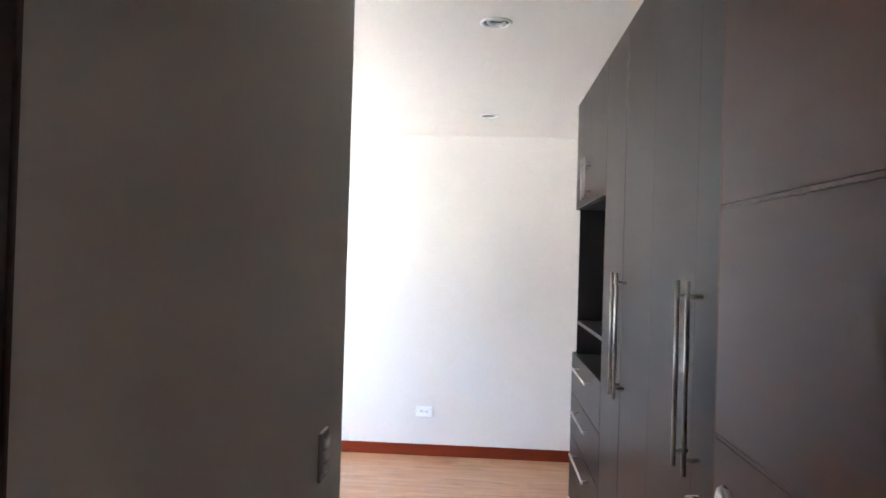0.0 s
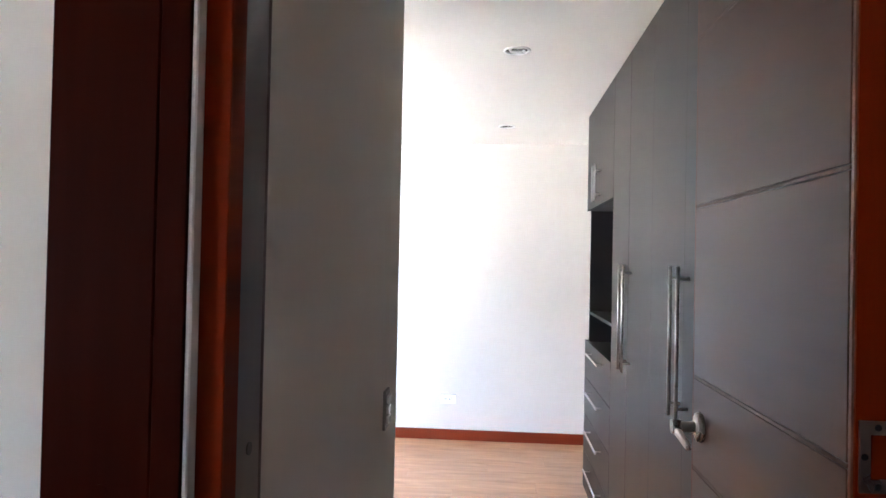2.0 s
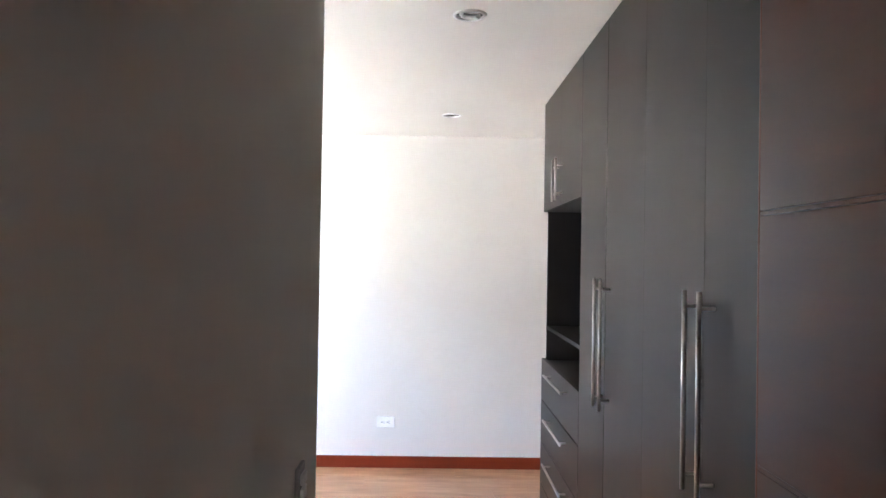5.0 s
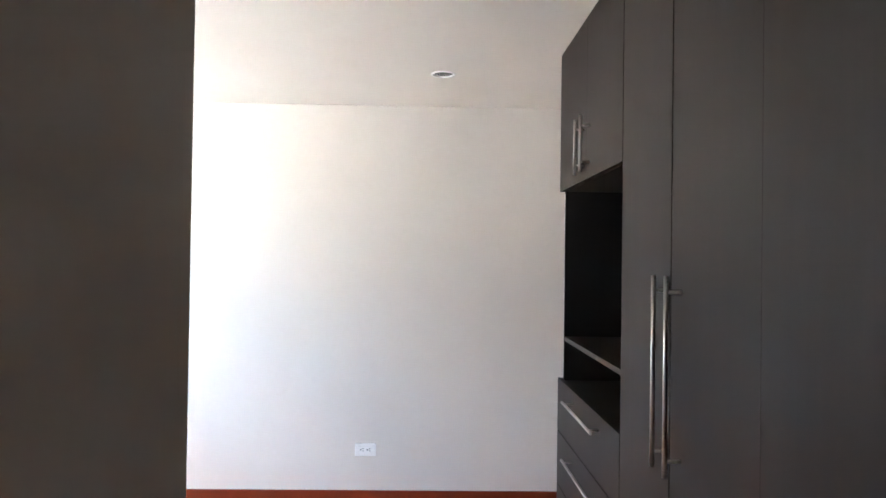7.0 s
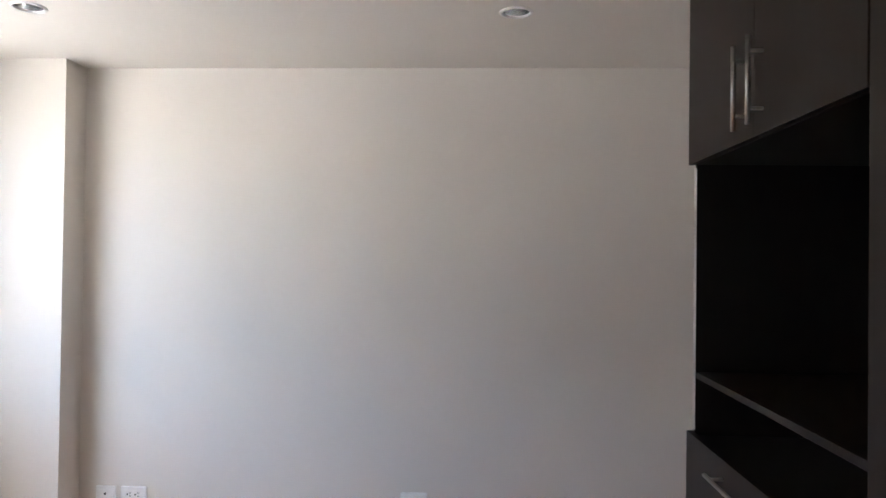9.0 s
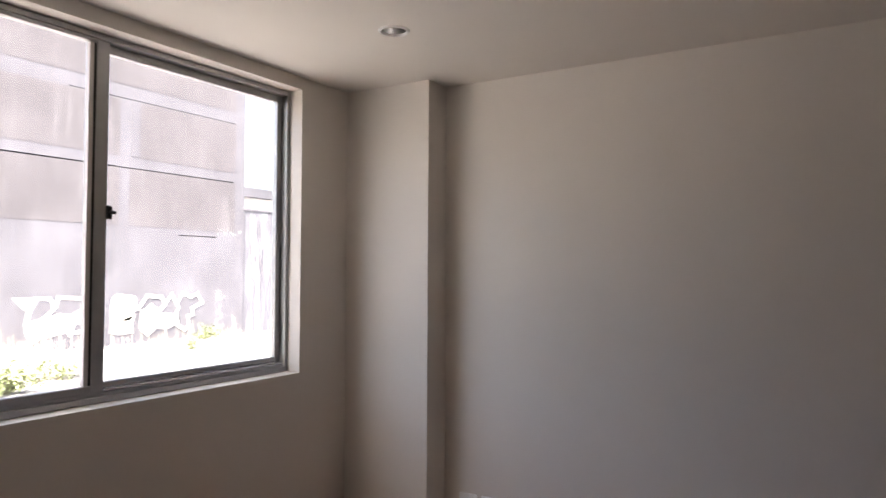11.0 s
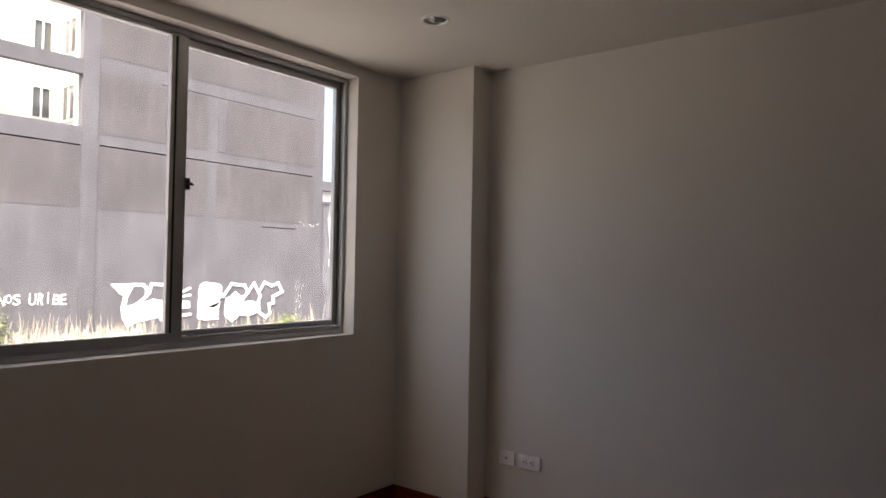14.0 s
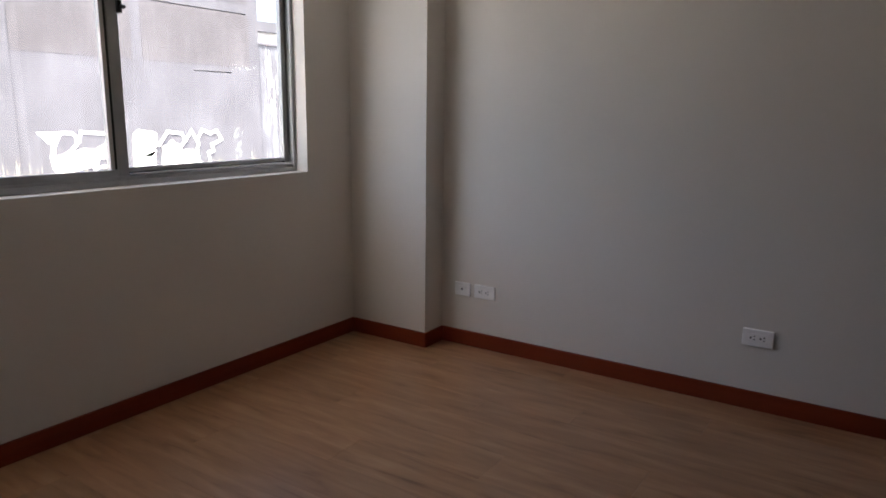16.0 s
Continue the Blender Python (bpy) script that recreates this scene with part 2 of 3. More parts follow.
gl.new(g_m.outputs[0], gn["Material Output"].inputs[0])


# ---- building blocks ----
def box(bm, x0, x1, y0, y1, z0, z1, bevel=0.0, segs=1):
    x0, x1, y0, y1, z0, z1 = min(x0, x1), max(x0, x1), min(y0, y1), max(y0, y1), min(z0, z1), max(z0, z1)
    vs = [bm.verts.new((x, y, z)) for z in (z0, z1) for y in (y0, y1) for x in (x0, x1)]
    fs = [bm.faces.new([vs[i] for i in q]) for q in ((0, 2, 3, 1), (4, 5, 7, 6), (0, 1, 5, 4), (2, 6, 7, 3), (0, 4, 6, 2), (1, 3, 7, 5))]
    if bevel:
        es = {e for f in fs for e in f.edges}
        bmesh.ops.bevel(bm, geom=list(es), offset=bevel, segments=segs, affect="EDGES", profile=0.5)


def rod(bm, a, b, r, r2=None, n=14, cap=True):
    a, b = Vector(a), Vector(b)
    d = b - a
    m = Matrix.Translation((a + b) / 2) @ d.to_track_quat("Z", "Y").to_matrix().to_4x4()
    bmesh.ops.create_cone(bm, cap_ends=cap, segments=n, radius1=r, radius2=r if r2 is None else r2, depth=d.length, matrix=m)


def link(name, bm, material, smooth=False):
    me = bpy.data.meshes.new(name)
    bm.to_mesh(me)
    bm.free()
    me.materials.append(material)
    if smooth:
        for p in me.polygons:
            p.use_smooth = len(p.vertices) == 4
    return new(name, me)


def part(name, bm, material, parent, label="", smooth=False):
    ob = link(name, bm, material, smooth)
    ob.parent = parent
    return tagged(ob, label)


def boxes(*bs, bevel=0.0, segs=1):
    bm = bmesh.new()
    for b in bs:
        box(bm, *b, bevel=bevel, segs=segs)
    return bm


def structure(name, bm, material, label, category):
    return tagged(link(name, bm, material), label, category, kind="structure")


def holed(axis, lo, hi, us, vs, holes):
    """A slab between lo and hi along axis (0 x, 1 y), spanning us and vs, with rectangular holes through it."""
    bm = bmesh.new()
    ue = sorted({*us, *[u for h in holes for u in h[:2]]})
    ve = sorted({*vs, *[v for h in holes for v in h[2:]]})

    def solid(i, j):
        if not (0 <= i < len(ue) - 1 and 0 <= j < len(ve) - 1):
            return False
        u, v = (ue[i] + ue[i + 1]) / 2, (ve[j] + ve[j + 1]) / 2
        return not any(h[0] < u < h[1] and h[2] < v < h[3] for h in holes)

    cache = {}

    def vert(w, u, v):
        k = (w, u, v)
        if k not in cache:
            cache[k] = bm.verts.new((w, u, v) if axis == 0 else (u, w, v))
        return cache[k]

    for i in range(len(ue) - 1):
        for j in range(len(ve) - 1):
            if not solid(i, j):
                continue
            a, b, c, d = ue[i], ue[i + 1], ve[j], ve[j + 1]
            for w in (lo, hi):
                bm.faces.new([vert(w, a, c), vert(w, b, c), vert(w, b, d), vert(w, a, d)])
            for di, dj, p, q in ((-1, 0, (a, c), (a, d)), (1, 0, (b, c), (b, d)), (0, -1, (a, c), (b, c)), (0, 1, (a, d), (b, d))):
                if not solid(i + di, j + dj):
                    bm.faces.new([vert(lo, *p), vert(hi, *p), vert(hi, *q), vert(lo, *q)])
    bmesh.ops.recalc_face_normals(bm, faces=bm.faces)
    return bm


# ---- the rooms ----
H = 2.30
XW = -2.97          # window wall
XP = -0.878         # passage wall
YS = -3.03          # bedroom's near wall
YD0, YD1 = -4.56, -4.378   # wall with the door
W_Y0, W_Y1, W_Z0, W_Z1 = -2.376, -0.494, 0.919, 2.242

structure("wall_north", boxes((XW - 0.18, 0.75, 0, 0.15, 0, H)), WALL, "plain off-white painted bedroom wall", "wall")
structure("wall_west", holed(0, XW - 0.18, XW, (YS - 0.12, 0), (0, H), [(W_Y0, W_Y1, W_Z0, W_Z1)]), WALL,
          "off-white painted wall around the sliding window", "wall")
structure("wall_south", boxes((XW, XP - 0.12, YS - 0.12, YS, 0, H)), WALL, "off-white painted bedroom wall", "wall")
structure("wall_passage", boxes((XP - 0.12, XP, YD1, YS, 0, H)), WALL, "off-white painted passage wall ending at a corner", "wall")
structure("wall_east", boxes((0.6, 0.75, YD1, 0, 0, H)), WALL, "off-white painted wall behind the wardrobes", "wall")
structure("wall_stub", boxes((0.0, 0.6, YD1, -3.665, 0, H)), WALL, "off-white painted wall behind the open door", "wall")
structure("wall_door", holed(1, YD0, YD1, (-2.6, 1.35), (0, H), [(-0.915, 0.0, 0, 2.13)]), WALL,
          "off-white painted wall around the bedroom door", "wall")
structure("column", boxes((XW, -2.477, -0.163, 0, 0, H)), WALL, "off-white painted corner column", "column")
# Opening added out of view to light the hall and passage.
structure("wall_hall_west", holed(0, -2.75, -2.6, (-7.6, YD1), (0, H), [(-6.75, -6.05, 1.15, 1.75)]), WALL,
          "off-white painted hall wall with an added unseen light opening", "wall")
structure("wall_hall_east", boxes((1.35, 1.5, -7.6, YD1, 0, H)), WALL, "off-white painted hall wall", "wall")
structure("wall_hall_south", boxes((-2.75, 1.5, -7.75, -7.6, 0, H)), WALL, "off-white painted hall wall", "wall")

LAMPS = [(-0.48, -2.39), (-0.497, -0.713), (-2.23, -0.788)]
bm = bmesh.new()
loops = [[(XW - 0.18, 0.15), (0.75, 0.15), (0.75, YD1), (XW - 0.18, YD1)]]
for x, y in LAMPS:
    loops.append([(x + 0.050 * math.cos(a * math.tau / 32), y + 0.050 * math.sin(a * math.tau / 32)) for a in range(32)])
es = []
for lp in loops:
    vs = [bm.verts.new((x, y, H)) for x, y in lp]
    es += [bm.edges.new((vs[i], vs[(i + 1) % len(vs)])) for i in range(len(vs))]
bmesh.ops.triangle_fill(bm, edges=es, use_beauty=True)
up = bmesh.ops.extrude_face_region(bm, geom=list(bm.faces))
bmesh.ops.translate(bm, vec=(0, 0, 0.02), verts=[v for v in up["geom"] if isinstance(v, bmesh.types.BMVert)])
bmesh.ops.recalc_face_normals(bm, faces=bm.faces)
structure("ceiling", bm, CEIL, "plain off-white plaster ceiling with recessed lamps", "ceiling")
structure("ceiling_void", boxes((XW - 0.18, 0.75, YD1, 0.15, H + 0.2, H + 0.35)), CEIL, "concrete slab above the plaster ceiling", "ceiling")
structure("ceiling_hall", boxes((-2.75, 1.5, -7.75, YD1, H, H + 0.2)), CEIL, "plain off-white hall ceiling", "ceiling")
floor = structure("floor", boxes((XW - 0.18, 1.5, -7.75, 0.15, -0.12, -0.012)), SCREED, "light oak laminate plank floor", "floor")


# ---- skirting ----
def skirting(x0, x1, y0, y1, label="red-brown lacquered wooden skirting board"):
    bm = boxes((x0, x1, y0, y1, 0.0, 0.081), bevel=0.003)
    structure("baseboard", bm, REDX if abs(x1 - x0) > abs(y1 - y0) else REDY, label, "baseboard")


skirting(-2.463, 0.6, -0.013, 0)
skirting(-2.477, -2.464, -0.163, 0)
skirting(XW + 0.014, -2.464, -0.177, -0.164)
skirting(XW, XW + 0.013, YS, -0.164)
skirting(XW + 0.014, XP - 0.002, YS, YS + 0.013)
skirting(XP, XP + 0.013, YD1 + 0.01, YS)

# ---- door frame ----
frame_ob = tagged(new("door_frame"), "red-brown lacquered wooden door frame with stops", "door frame", kind="structure")
JL, JR = -0.874, -0.038
part("jamb", boxes((-0.905, JL, -4.493, YD1 - 0.012, 0, 2.09), bevel=0.002), JAMBW, frame_ob, "latch jamb rebate with its glossy reflection painted grey")
part("edge_bead", boxes((-0.905, JL + 0.001, YD1 - 0.0095, YD1 - 0.0035, 0, 2.09), bevel=0.0015), JAMBW, frame_ob)
part("door_stop", boxes((-0.905, -0.866, -4.540, -4.494, 0, 2.09), bevel=0.0015), RED, frame_ob)
part("caulk_line", boxes((-0.9046, -0.8975, -4.5635, -4.541, 0, 2.10), bevel=0.002), CAULK, frame_ob, "pale caulk line beside the stop")
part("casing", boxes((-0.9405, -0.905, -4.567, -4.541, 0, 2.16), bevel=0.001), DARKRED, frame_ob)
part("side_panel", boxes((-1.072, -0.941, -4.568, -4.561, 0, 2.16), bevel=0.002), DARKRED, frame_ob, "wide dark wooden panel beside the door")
bm = bmesh.new()
rod(bm, (-0.998, -4.5695, 1.125), (-0.998, -4.567, 1.125), 0.008)
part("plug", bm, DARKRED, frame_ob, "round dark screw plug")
bm = bmesh.new()
rod(bm, (JL - 0.002, -4.432, 1.142), (JL + 0.002, -4.432, 1.142), 0.009)
part("strike_hole", bm, CARCASS, frame_ob, "dark strike hole")
part("jamb", boxes((JR, -0.005, -4.555, YD1 - 0.002, 0, 2.09), bevel=0.002), JAMBR, frame_ob, "brown-red hinge jamb")
part("casing", boxes((JR - 0.005, 0.03, -4.58, -4.561, 0, 2.16), bevel=0.004, segs=2), RED, frame_ob)
part("head", boxes((JL, JR, -4.555, YD1 - 0.002, 2.09, 2.125), bevel=0.002), RED, frame_ob)
part("head_casing", boxes((-0.945, 0.03, -4.58, -4.561, 2.161, 2.22), bevel=0.003), RED, frame_ob)

# ---- door leaf, open against the wardrobes ----
door = tagged(new("door_1"), "open dark-stained wooden door with horizontal grooves", "door", kind="structure")
DX, DB, DY0, DY1 = -0.097, -0.047, -4.418, -3.715
part("core", boxes((DX + 0.009, DB, DY0, DY1, 0.008, 2.07)), CARCASS, door)
part("edge_band", boxes((DX + 0.002, DB - 0.001, DY0 - 0.005, DY0 - 0.0005, 0.008, 2.07)), RED, door, "red-brown lacquered hinge edge")
cuts = [0.008, 0.175, 0.56, 0.94, 1.145, 1.53, 1.912, 2.07]
for a, b in zip(cuts, cuts[1:]):
    lo = a + (0.0042 if a > 0.01 else 0)
    hi = b - (0.0042 if b < 2.06 else 0)
    part("door_panel", boxes((DX, DX + 0.0085, DY0 + 0.0125, DY1 - 0.0065, lo, hi), bevel=0.0007), DOORW, door)
    if a > 0.01:
        part("groove_bead", boxes((DX + 0.0005, DX + 0.0085, DY0 + 0.0125, DY1 - 0.0065, a - 0.0030, a + 0.0030)), DOORW, door)
for a, b in ((DY0 + 0.0005, DY0 + 0.0095), (DY1 - 0.0050, DY1 - 0.0005)):
    part("lipping", boxes((DX, DX + 0.0085, a, b, 0.008, 2.07), bevel=0.0015, segs=2), LIP, door, "narrow rounded red-brown lipping")
for side, x0 in ((-1, DX), (1, DB)):
    bm = bmesh.new()
    yc, zc = -3.780, 1.043
    rod(bm, (x0, yc, zc), (x0 + side * 0.008, yc, zc), 0.034, 0.031, 32)
    rod(bm, (x0 + side * 0.008, yc, zc), (x0 + side * 0.013, yc, zc), 0.031, 0.019, 32)
    if side < 0:
        rose = part("rose", bm, CHROME, door, "satin nickel round rose", True)
        bm = bmesh.new()
        rod(bm, (x0 - 0.012, yc, zc), (x0 - 0.050, yc, zc), 0.0125, 0.011, 20)
        rod(bm, (x0 - 0.044, yc, zc), (x0 - 0.062, yc, zc), 0.0165, 0.0155, 20)
        part("neck", bm, CHROME, rose, "", True)
        bm = boxes((-0.006, 0.006, -0.108, 0.012, -0.011, 0.011), bevel=0.0045, segs=3)
        for v in bm.verts:
            f = (v.co.y + 0.108) / 0.12
            v.co.z = v.co.z * (0.62 + 0.38 * f) - 0.018 * (1 - f) ** 2
            v.co.x += 0.002 * (1 - f) ** 2
        bmesh.ops.translate(bm, verts=bm.verts, vec=(x0 - 0.056, yc, zc))
        part("lever", bm, CHROME, rose, "satin nickel lever", True)
    else:
        part("rose", bm, CHROME, door, "satin nickel round rose", True)
hinge = part("hinge", holed(1, DY0 - 0.0085, DY0 - 0.0055, (DX + 0.006, DB - 0.002), (1.118, 1.208), [(DX + 0.019, DB - 0.002, 1.135, 1.191)]), CHROME, door,
             "worn nickel butt hinge on the door edge")
bm = bmesh.new()
for z0, z1 in ((1.118, 1.137), (1.138, 1.188), (1.189, 1.208)):
    rod(bm, (DB + 0.001, DY0 - 0.009, z0), (DB + 0.001, DY0 - 0.009, z1), 0.0052, n=16)
part("knuckle", bm, CHROME, hinge, "", True)
for x, z in ((DX + 0.012, 1.163), (DX + 0.028, 1.200), (DX + 0.028, 1.126)):
    bm = bmesh.new()
    rod(bm, (x, DY0 - 0.0084, z), (x, DY0 - 0.0098, z), 0.0045, 0.0038, 14)
    part("screw", bm, BLACK, hinge)
part("jamb_leaf", boxes((JR - 0.003, JR - 0.0005, DY0 - 0.045, DY0 - 0.012, 1.135, 1.191), bevel=0.0008), LIP, hinge, "narrow painted hinge leaf on the jamb")
# Grey strip added to stand for light showing through the hinge gap.
part("gap_light", boxes((DB + 0.0012, JR - 0.0008, DY0 + 0.004, DY0 + 0.009, 0.0, 2.07)), GAPLIT, frame_ob, "grey strip painted as light through the hinge gap")


# ---- wardrobes ----
def bar_handle(a, b, parent, x=-0.034, r=0.0054, inset=0.035):
    """A steel bar between a and b, (y, z) each, on two posts."""
    a, b = Vector((x, *a)), Vector((x, *b))
    d = (b - a).normalized()
    bm = bmesh.new()
    rod(bm, a, b, r, n=18)
    bar = part("handle", bm, STEEL, parent, "brushed steel bar handle", True)
    for p in (a + d * inset, b - d * inset):
        bm = bmesh.new()
        rod(bm, p, (0.0005, p.y, p.z), 0.0042, n=12)
        part("post", bm, STEEL, bar, "", True)


FT, GAP, TIGHT, DEPTH = 0.018, 0.0026, 0.00015, 0.59


def front(name, y0, y1, z0, z1, parent, label="", near=GAP, beyond=GAP):
    """near and beyond: half the joint at the low-y and the high-y edge."""
    return part(name, boxes((0.0, FT, y0 + near, y1 - beyond, z0 + GAP, z1 - GAP), bevel=0.0006), WENGE, parent, label)


def carcass(y0, y1, parent):
    for a, b in ((y0, y0 + 0.016), (y1 - 0.016, y1)):
        part("side_panel", boxes((FT + 0.003, DEPTH, a + 0.0004, b - 0.0004, 0.0, H - 0.004)), CARCASS, parent)
    part("back_panel", boxes((DEPTH - 0.008, DEPTH, y0 + 0.017, y1 - 0.017, 0.0, H - 0.004)), CARCASS, parent)
    part("plinth", boxes((0.03, 0.046, y0 + 0.017, y1 - 0.017, 0.0, 0.042)), CARCASS, parent)


cab = tagged(new("drawer_cabinet"), "dark wenge cabinet with open niche, four drawers and upper doors", "cabinet")
CY1, CY0 = -1.070, -2.009
carcass(CY0, CY1, cab)
for z, th in ((0.915, 0.018), (1.100, 0.018), (1.7285, 0.018)):
    part("shelf", boxes((FT + 0.004, DEPTH - 0.009, CY0 + 0.0165, CY1 - 0.0165, z - th, z), bevel=0.0008), WENGE if z == 1.1 else CARCASS, cab)
part("niche_edge", boxes((FT + 0.001, FT + 0.003, CY1 - 0.015, CY1 - 0.0005, 0.93, 1.70)), RAWEDGE, cab, "pale unlipped edge of the niche")
for a, b, s in ((CY0, -1.5495, -1), (-1.5495, CY1, 1)):
    d = front("upper_door", a, b, 1.708, H - 0.006, cab, near=GAP if s < 0 else TIGHT, beyond=TIGHT if s < 0 else GAP)
    bar_handle((-1.558 + s * 0.0435, 1.730), (-1.558 + s * 0.0435, 1.928), d)
for k in range(4):
    z1 = 0.928 - 0.2215 * k
    d = front("drawer", CY0, CY1, z1 - 0.2215, z1, cab)
    bar_handle((-1.80, z1 - 0.053), (-1.335, z1 - 0.053), d)

for y0, y1, ym, yh, mid, far_gap in ((-2.838, -2.009, -2.412, -2.435, GAP, GAP), (-3.662, -2.838, -3.268, -3.285, TIGHT, TIGHT)):
    w = tagged(new("wardrobe"), "tall dark wenge two-door wardrobe with steel bar handles", "wardrobe", group="built-in wardrobes")
    carcass(y0, y1, w)
    for a, b, s in ((y0, ym, -1), (ym, y1, 1)):
        d = front("door", a, b, 0.045, H - 0.006, w, near=mid if s > 0 else TIGHT, beyond=far_gap if s > 0 else mid)
        bar_handle((yh + s * 0.042, 0.952), (yh + s * 0.042, 1.392), d)


# ---- recessed lamps ----
def spiral(r, z0, z1, turns, tube):
    bm = bmesh.new()
    n, k = 60, 8
    rings = []
    for i in range(n + 1):
        f = i / n
        a = f * turns * math.tau
        c = Vector((r * math.cos(a), r * math.sin(a), z0 + (z1 - z0) * f))
        out = Vector((math.cos(a), math.sin(a), 0))
        rings.append([bm.verts.new(c + out * tube * math.cos(j * math.tau / k) + Vector((0, 0, tube * math.sin(j * math.tau / k)))) for j in range(k)])
    for p, q in zip(rings, rings[1:]):
        for j in range(k):
            bm.faces.new((p[j], p[(j + 1) % k], q[(j + 1) % k], q[j]))
    for e in (rings[0], rings[-1]):
        bm.faces.new(e)
    return bm


def downlight(x, y, curled):
    t = tagged(new("recessed_lamp"), "unlit white recessed ceiling lamp with metal reflector", "ceiling lamp", group="recessed ceiling lamps")
    t.location = (x, y, H)
    bm = bmesh.new()
    prof = ((0.0475, 0.004), (0.0475, -0.003), (0.050, -0.0055), (0.056, -0.005), (0.0595, -0.002), (0.060, -0.0002))
    n = 40
    rings = [[bm.verts.new((r * math.cos(i * math.tau / n), r * math.sin(i * math.tau / n), z)) for i in range(n)] for r, z in prof]
    for a, b in zip(rings, rings[1:]):
        for i in range(n):
            bm.faces.new((a[i], a[(i + 1) % n], b[(i + 1) % n], b[i]))
    part("trim_ring", bm, PLATE, t, "white trim ring", True)
    bm = bmesh.new()
    rod(bm, (0, 0, 0.11), (0, 0, 0.003), 0.026, 0.0473, 40, cap=False)
    part("reflector", bm, REFL, t, "dull metal reflector", True)
    bm = bmesh.new()
    rod(bm, (0, 0, 0.112), (0, 0, 0.108), 0.03, n=24)
    part("housing", bm, BLACK, t)
    if curled:
        part("bulb", spiral(0.029, -0.004, 0.05, 2.6, 0.0085), BULB, t, "unlit white spiral bulb", True)
    else:
        bm = bmesh.new()
        rod(bm, (0, 0, 0.108), (0, 0, 0.034), 0.011, 0.009, 18)
        part("bulb", bm, BULB, t, "unlit slim white bulb", True)


for x, y in LAMPS:
    downlight(x, y, y < -2)


# ---- sockets and switch ----
def socket(x0, x1, z0, z1, kind, label):
    t = tagged(new("wall_socket"), label, "socket", group="wall sockets")
    xc, zc = (x0 + x1) / 2, (z0 + z1) / 2
    part("cover_plate", boxes((x0, x1, -0.013, 0, z0, z1), bevel=0.004, segs=2), PLATE, t)
    part("insert", boxes((xc - 0.036, xc + 0.036, -0.0145, -0.0128, zc - 0.019, zc + 0.019), bevel=0.0006), PLATE, t)
    if kind == "jack":
        bm = bmesh.new()
        rod(bm, (xc, -0.0144, zc), (xc, -0.0155, zc), 0.0055, n=16)
        part("jack", bm, SLOT, t, "round black aerial jack")
        return
    for k in (-0.019, 0.019):
        bm = bmesh.new()
        rod(bm, (xc + k - 0.008, -0.0144, zc), (xc + k - 0.008, -0.0151, zc), 0.0040, n=14)
        box(bm, xc + k + 0.002, xc + k + 0.009, -0.0131, -0.0149, zc + 0.0052, zc + 0.0086)
        box(bm, xc + k + 0.002, xc + k + 0.009, -0.0131, -0.0149, zc - 0.0086, zc - 0.0052)
        part("outlet_slots", bm, SLOT, t)


socket(-0.962, -0.840, 0.279, 0.352, "pair", "white double wall socket above the skirting")
socket(-2.271, -2.149, 0.271, 0.342, "pair", "white double wall socket beside the aerial jack")
socket(-2.390, -2.296, 0.271, 0.342, "jack", "white aerial jack plate near the column")

sw = tagged(new("light_switch"), "triple light switch, white rockers on a grey plate darkened for its shaded side", "light switch")
part("cover_plate", boxes((XP, XP + 0.009, -3.305, -3.230, 0.885, 1.003), bevel=0.003, segs=2), SWITCHP, sw)
for k in (-1, 0, 1):
    bm = boxes((XP + 0.009, XP + 0.017, -3.290, -3.245, 0.944 + k * 0.031 - 0.0120, 0.944 + k * 0.031 + 0.0120), bevel=0.003, segs=2)
    part("rocker", bm, PLATE, sw, "white rocker")

# ---- window ----
win = tagged(new("window_1"), "grey aluminium two-panel sliding window", "window", kind="structure")
FX0, FX1 = -3.125, -3.046


def rect_frame(x0, x1, y0, y1, z0, z1, wl, wr, wb, wt, mat, parent, name, bevel=0.002):
    for n_, b in ((name + "_stile", (x0, x1, y0, y0 + wl, z0, z1)), (name + "_stile", (x0, x1, y1 - wr, y1, z0, z1)),
                  (name + "_rail", (x0, x1, y0 + wl, y1 - wr, z0, z0 + wb)), (name + "_rail", (x0, x1, y0 + wl, y1 - wr, z1 - wt, z1))):
        part(n_, boxes(b, bevel=bevel), mat, parent)


rect_frame(FX0, FX1, W_Y0 + 0.001, W_Y1 - 0.001, W_Z0 + 0.001, W_Z1 - 0.001, 0.022, 0.018, 0.024, 0.022, ALU, win, "frame")
for x in (-3.060, -3.088, -3.116):
    part("track", boxes((x, x + 0.004, W_Y0 + 0.024, W_Y1 - 0.020, 0.9435, 0.957)), ALU, win)
left = part("sash", boxes((-3.078, -3.050, W_Y0 + 0.0235, W_Y0 + 0.049, 0.9575, 2.2185), bevel=0.002), ALU, win)
for b in ((-3.078, -3.050, -1.452, -1.405, 0.9575, 2.2185), (-3.078, -3.050, W_Y0 + 0.0495, -1.4525, 0.9575, 0.984), (-3.078, -3.050, W_Y0 + 0.0495, -1.4525, 2.205, 2.2185)):
    part("sash_member", boxes(b, bevel=0.002), ALU, left)
part("seal", boxes((-3.072, -3.056, -1.477, -1.461, 0.985, 2.204)), CAULK, left, "pale interlock strip")
part("gasket", boxes((-3.071, -3.054, -1.4605, -1.4525, 0.985, 2.204)), BLACK, left, "black rubber gasket")
right = part("sash", boxes((-3.108, -3.080, W_Y1 - 0.050, W_Y1 - 0.020, 0.9575, 2.2185), bevel=0.002), ALU, win)
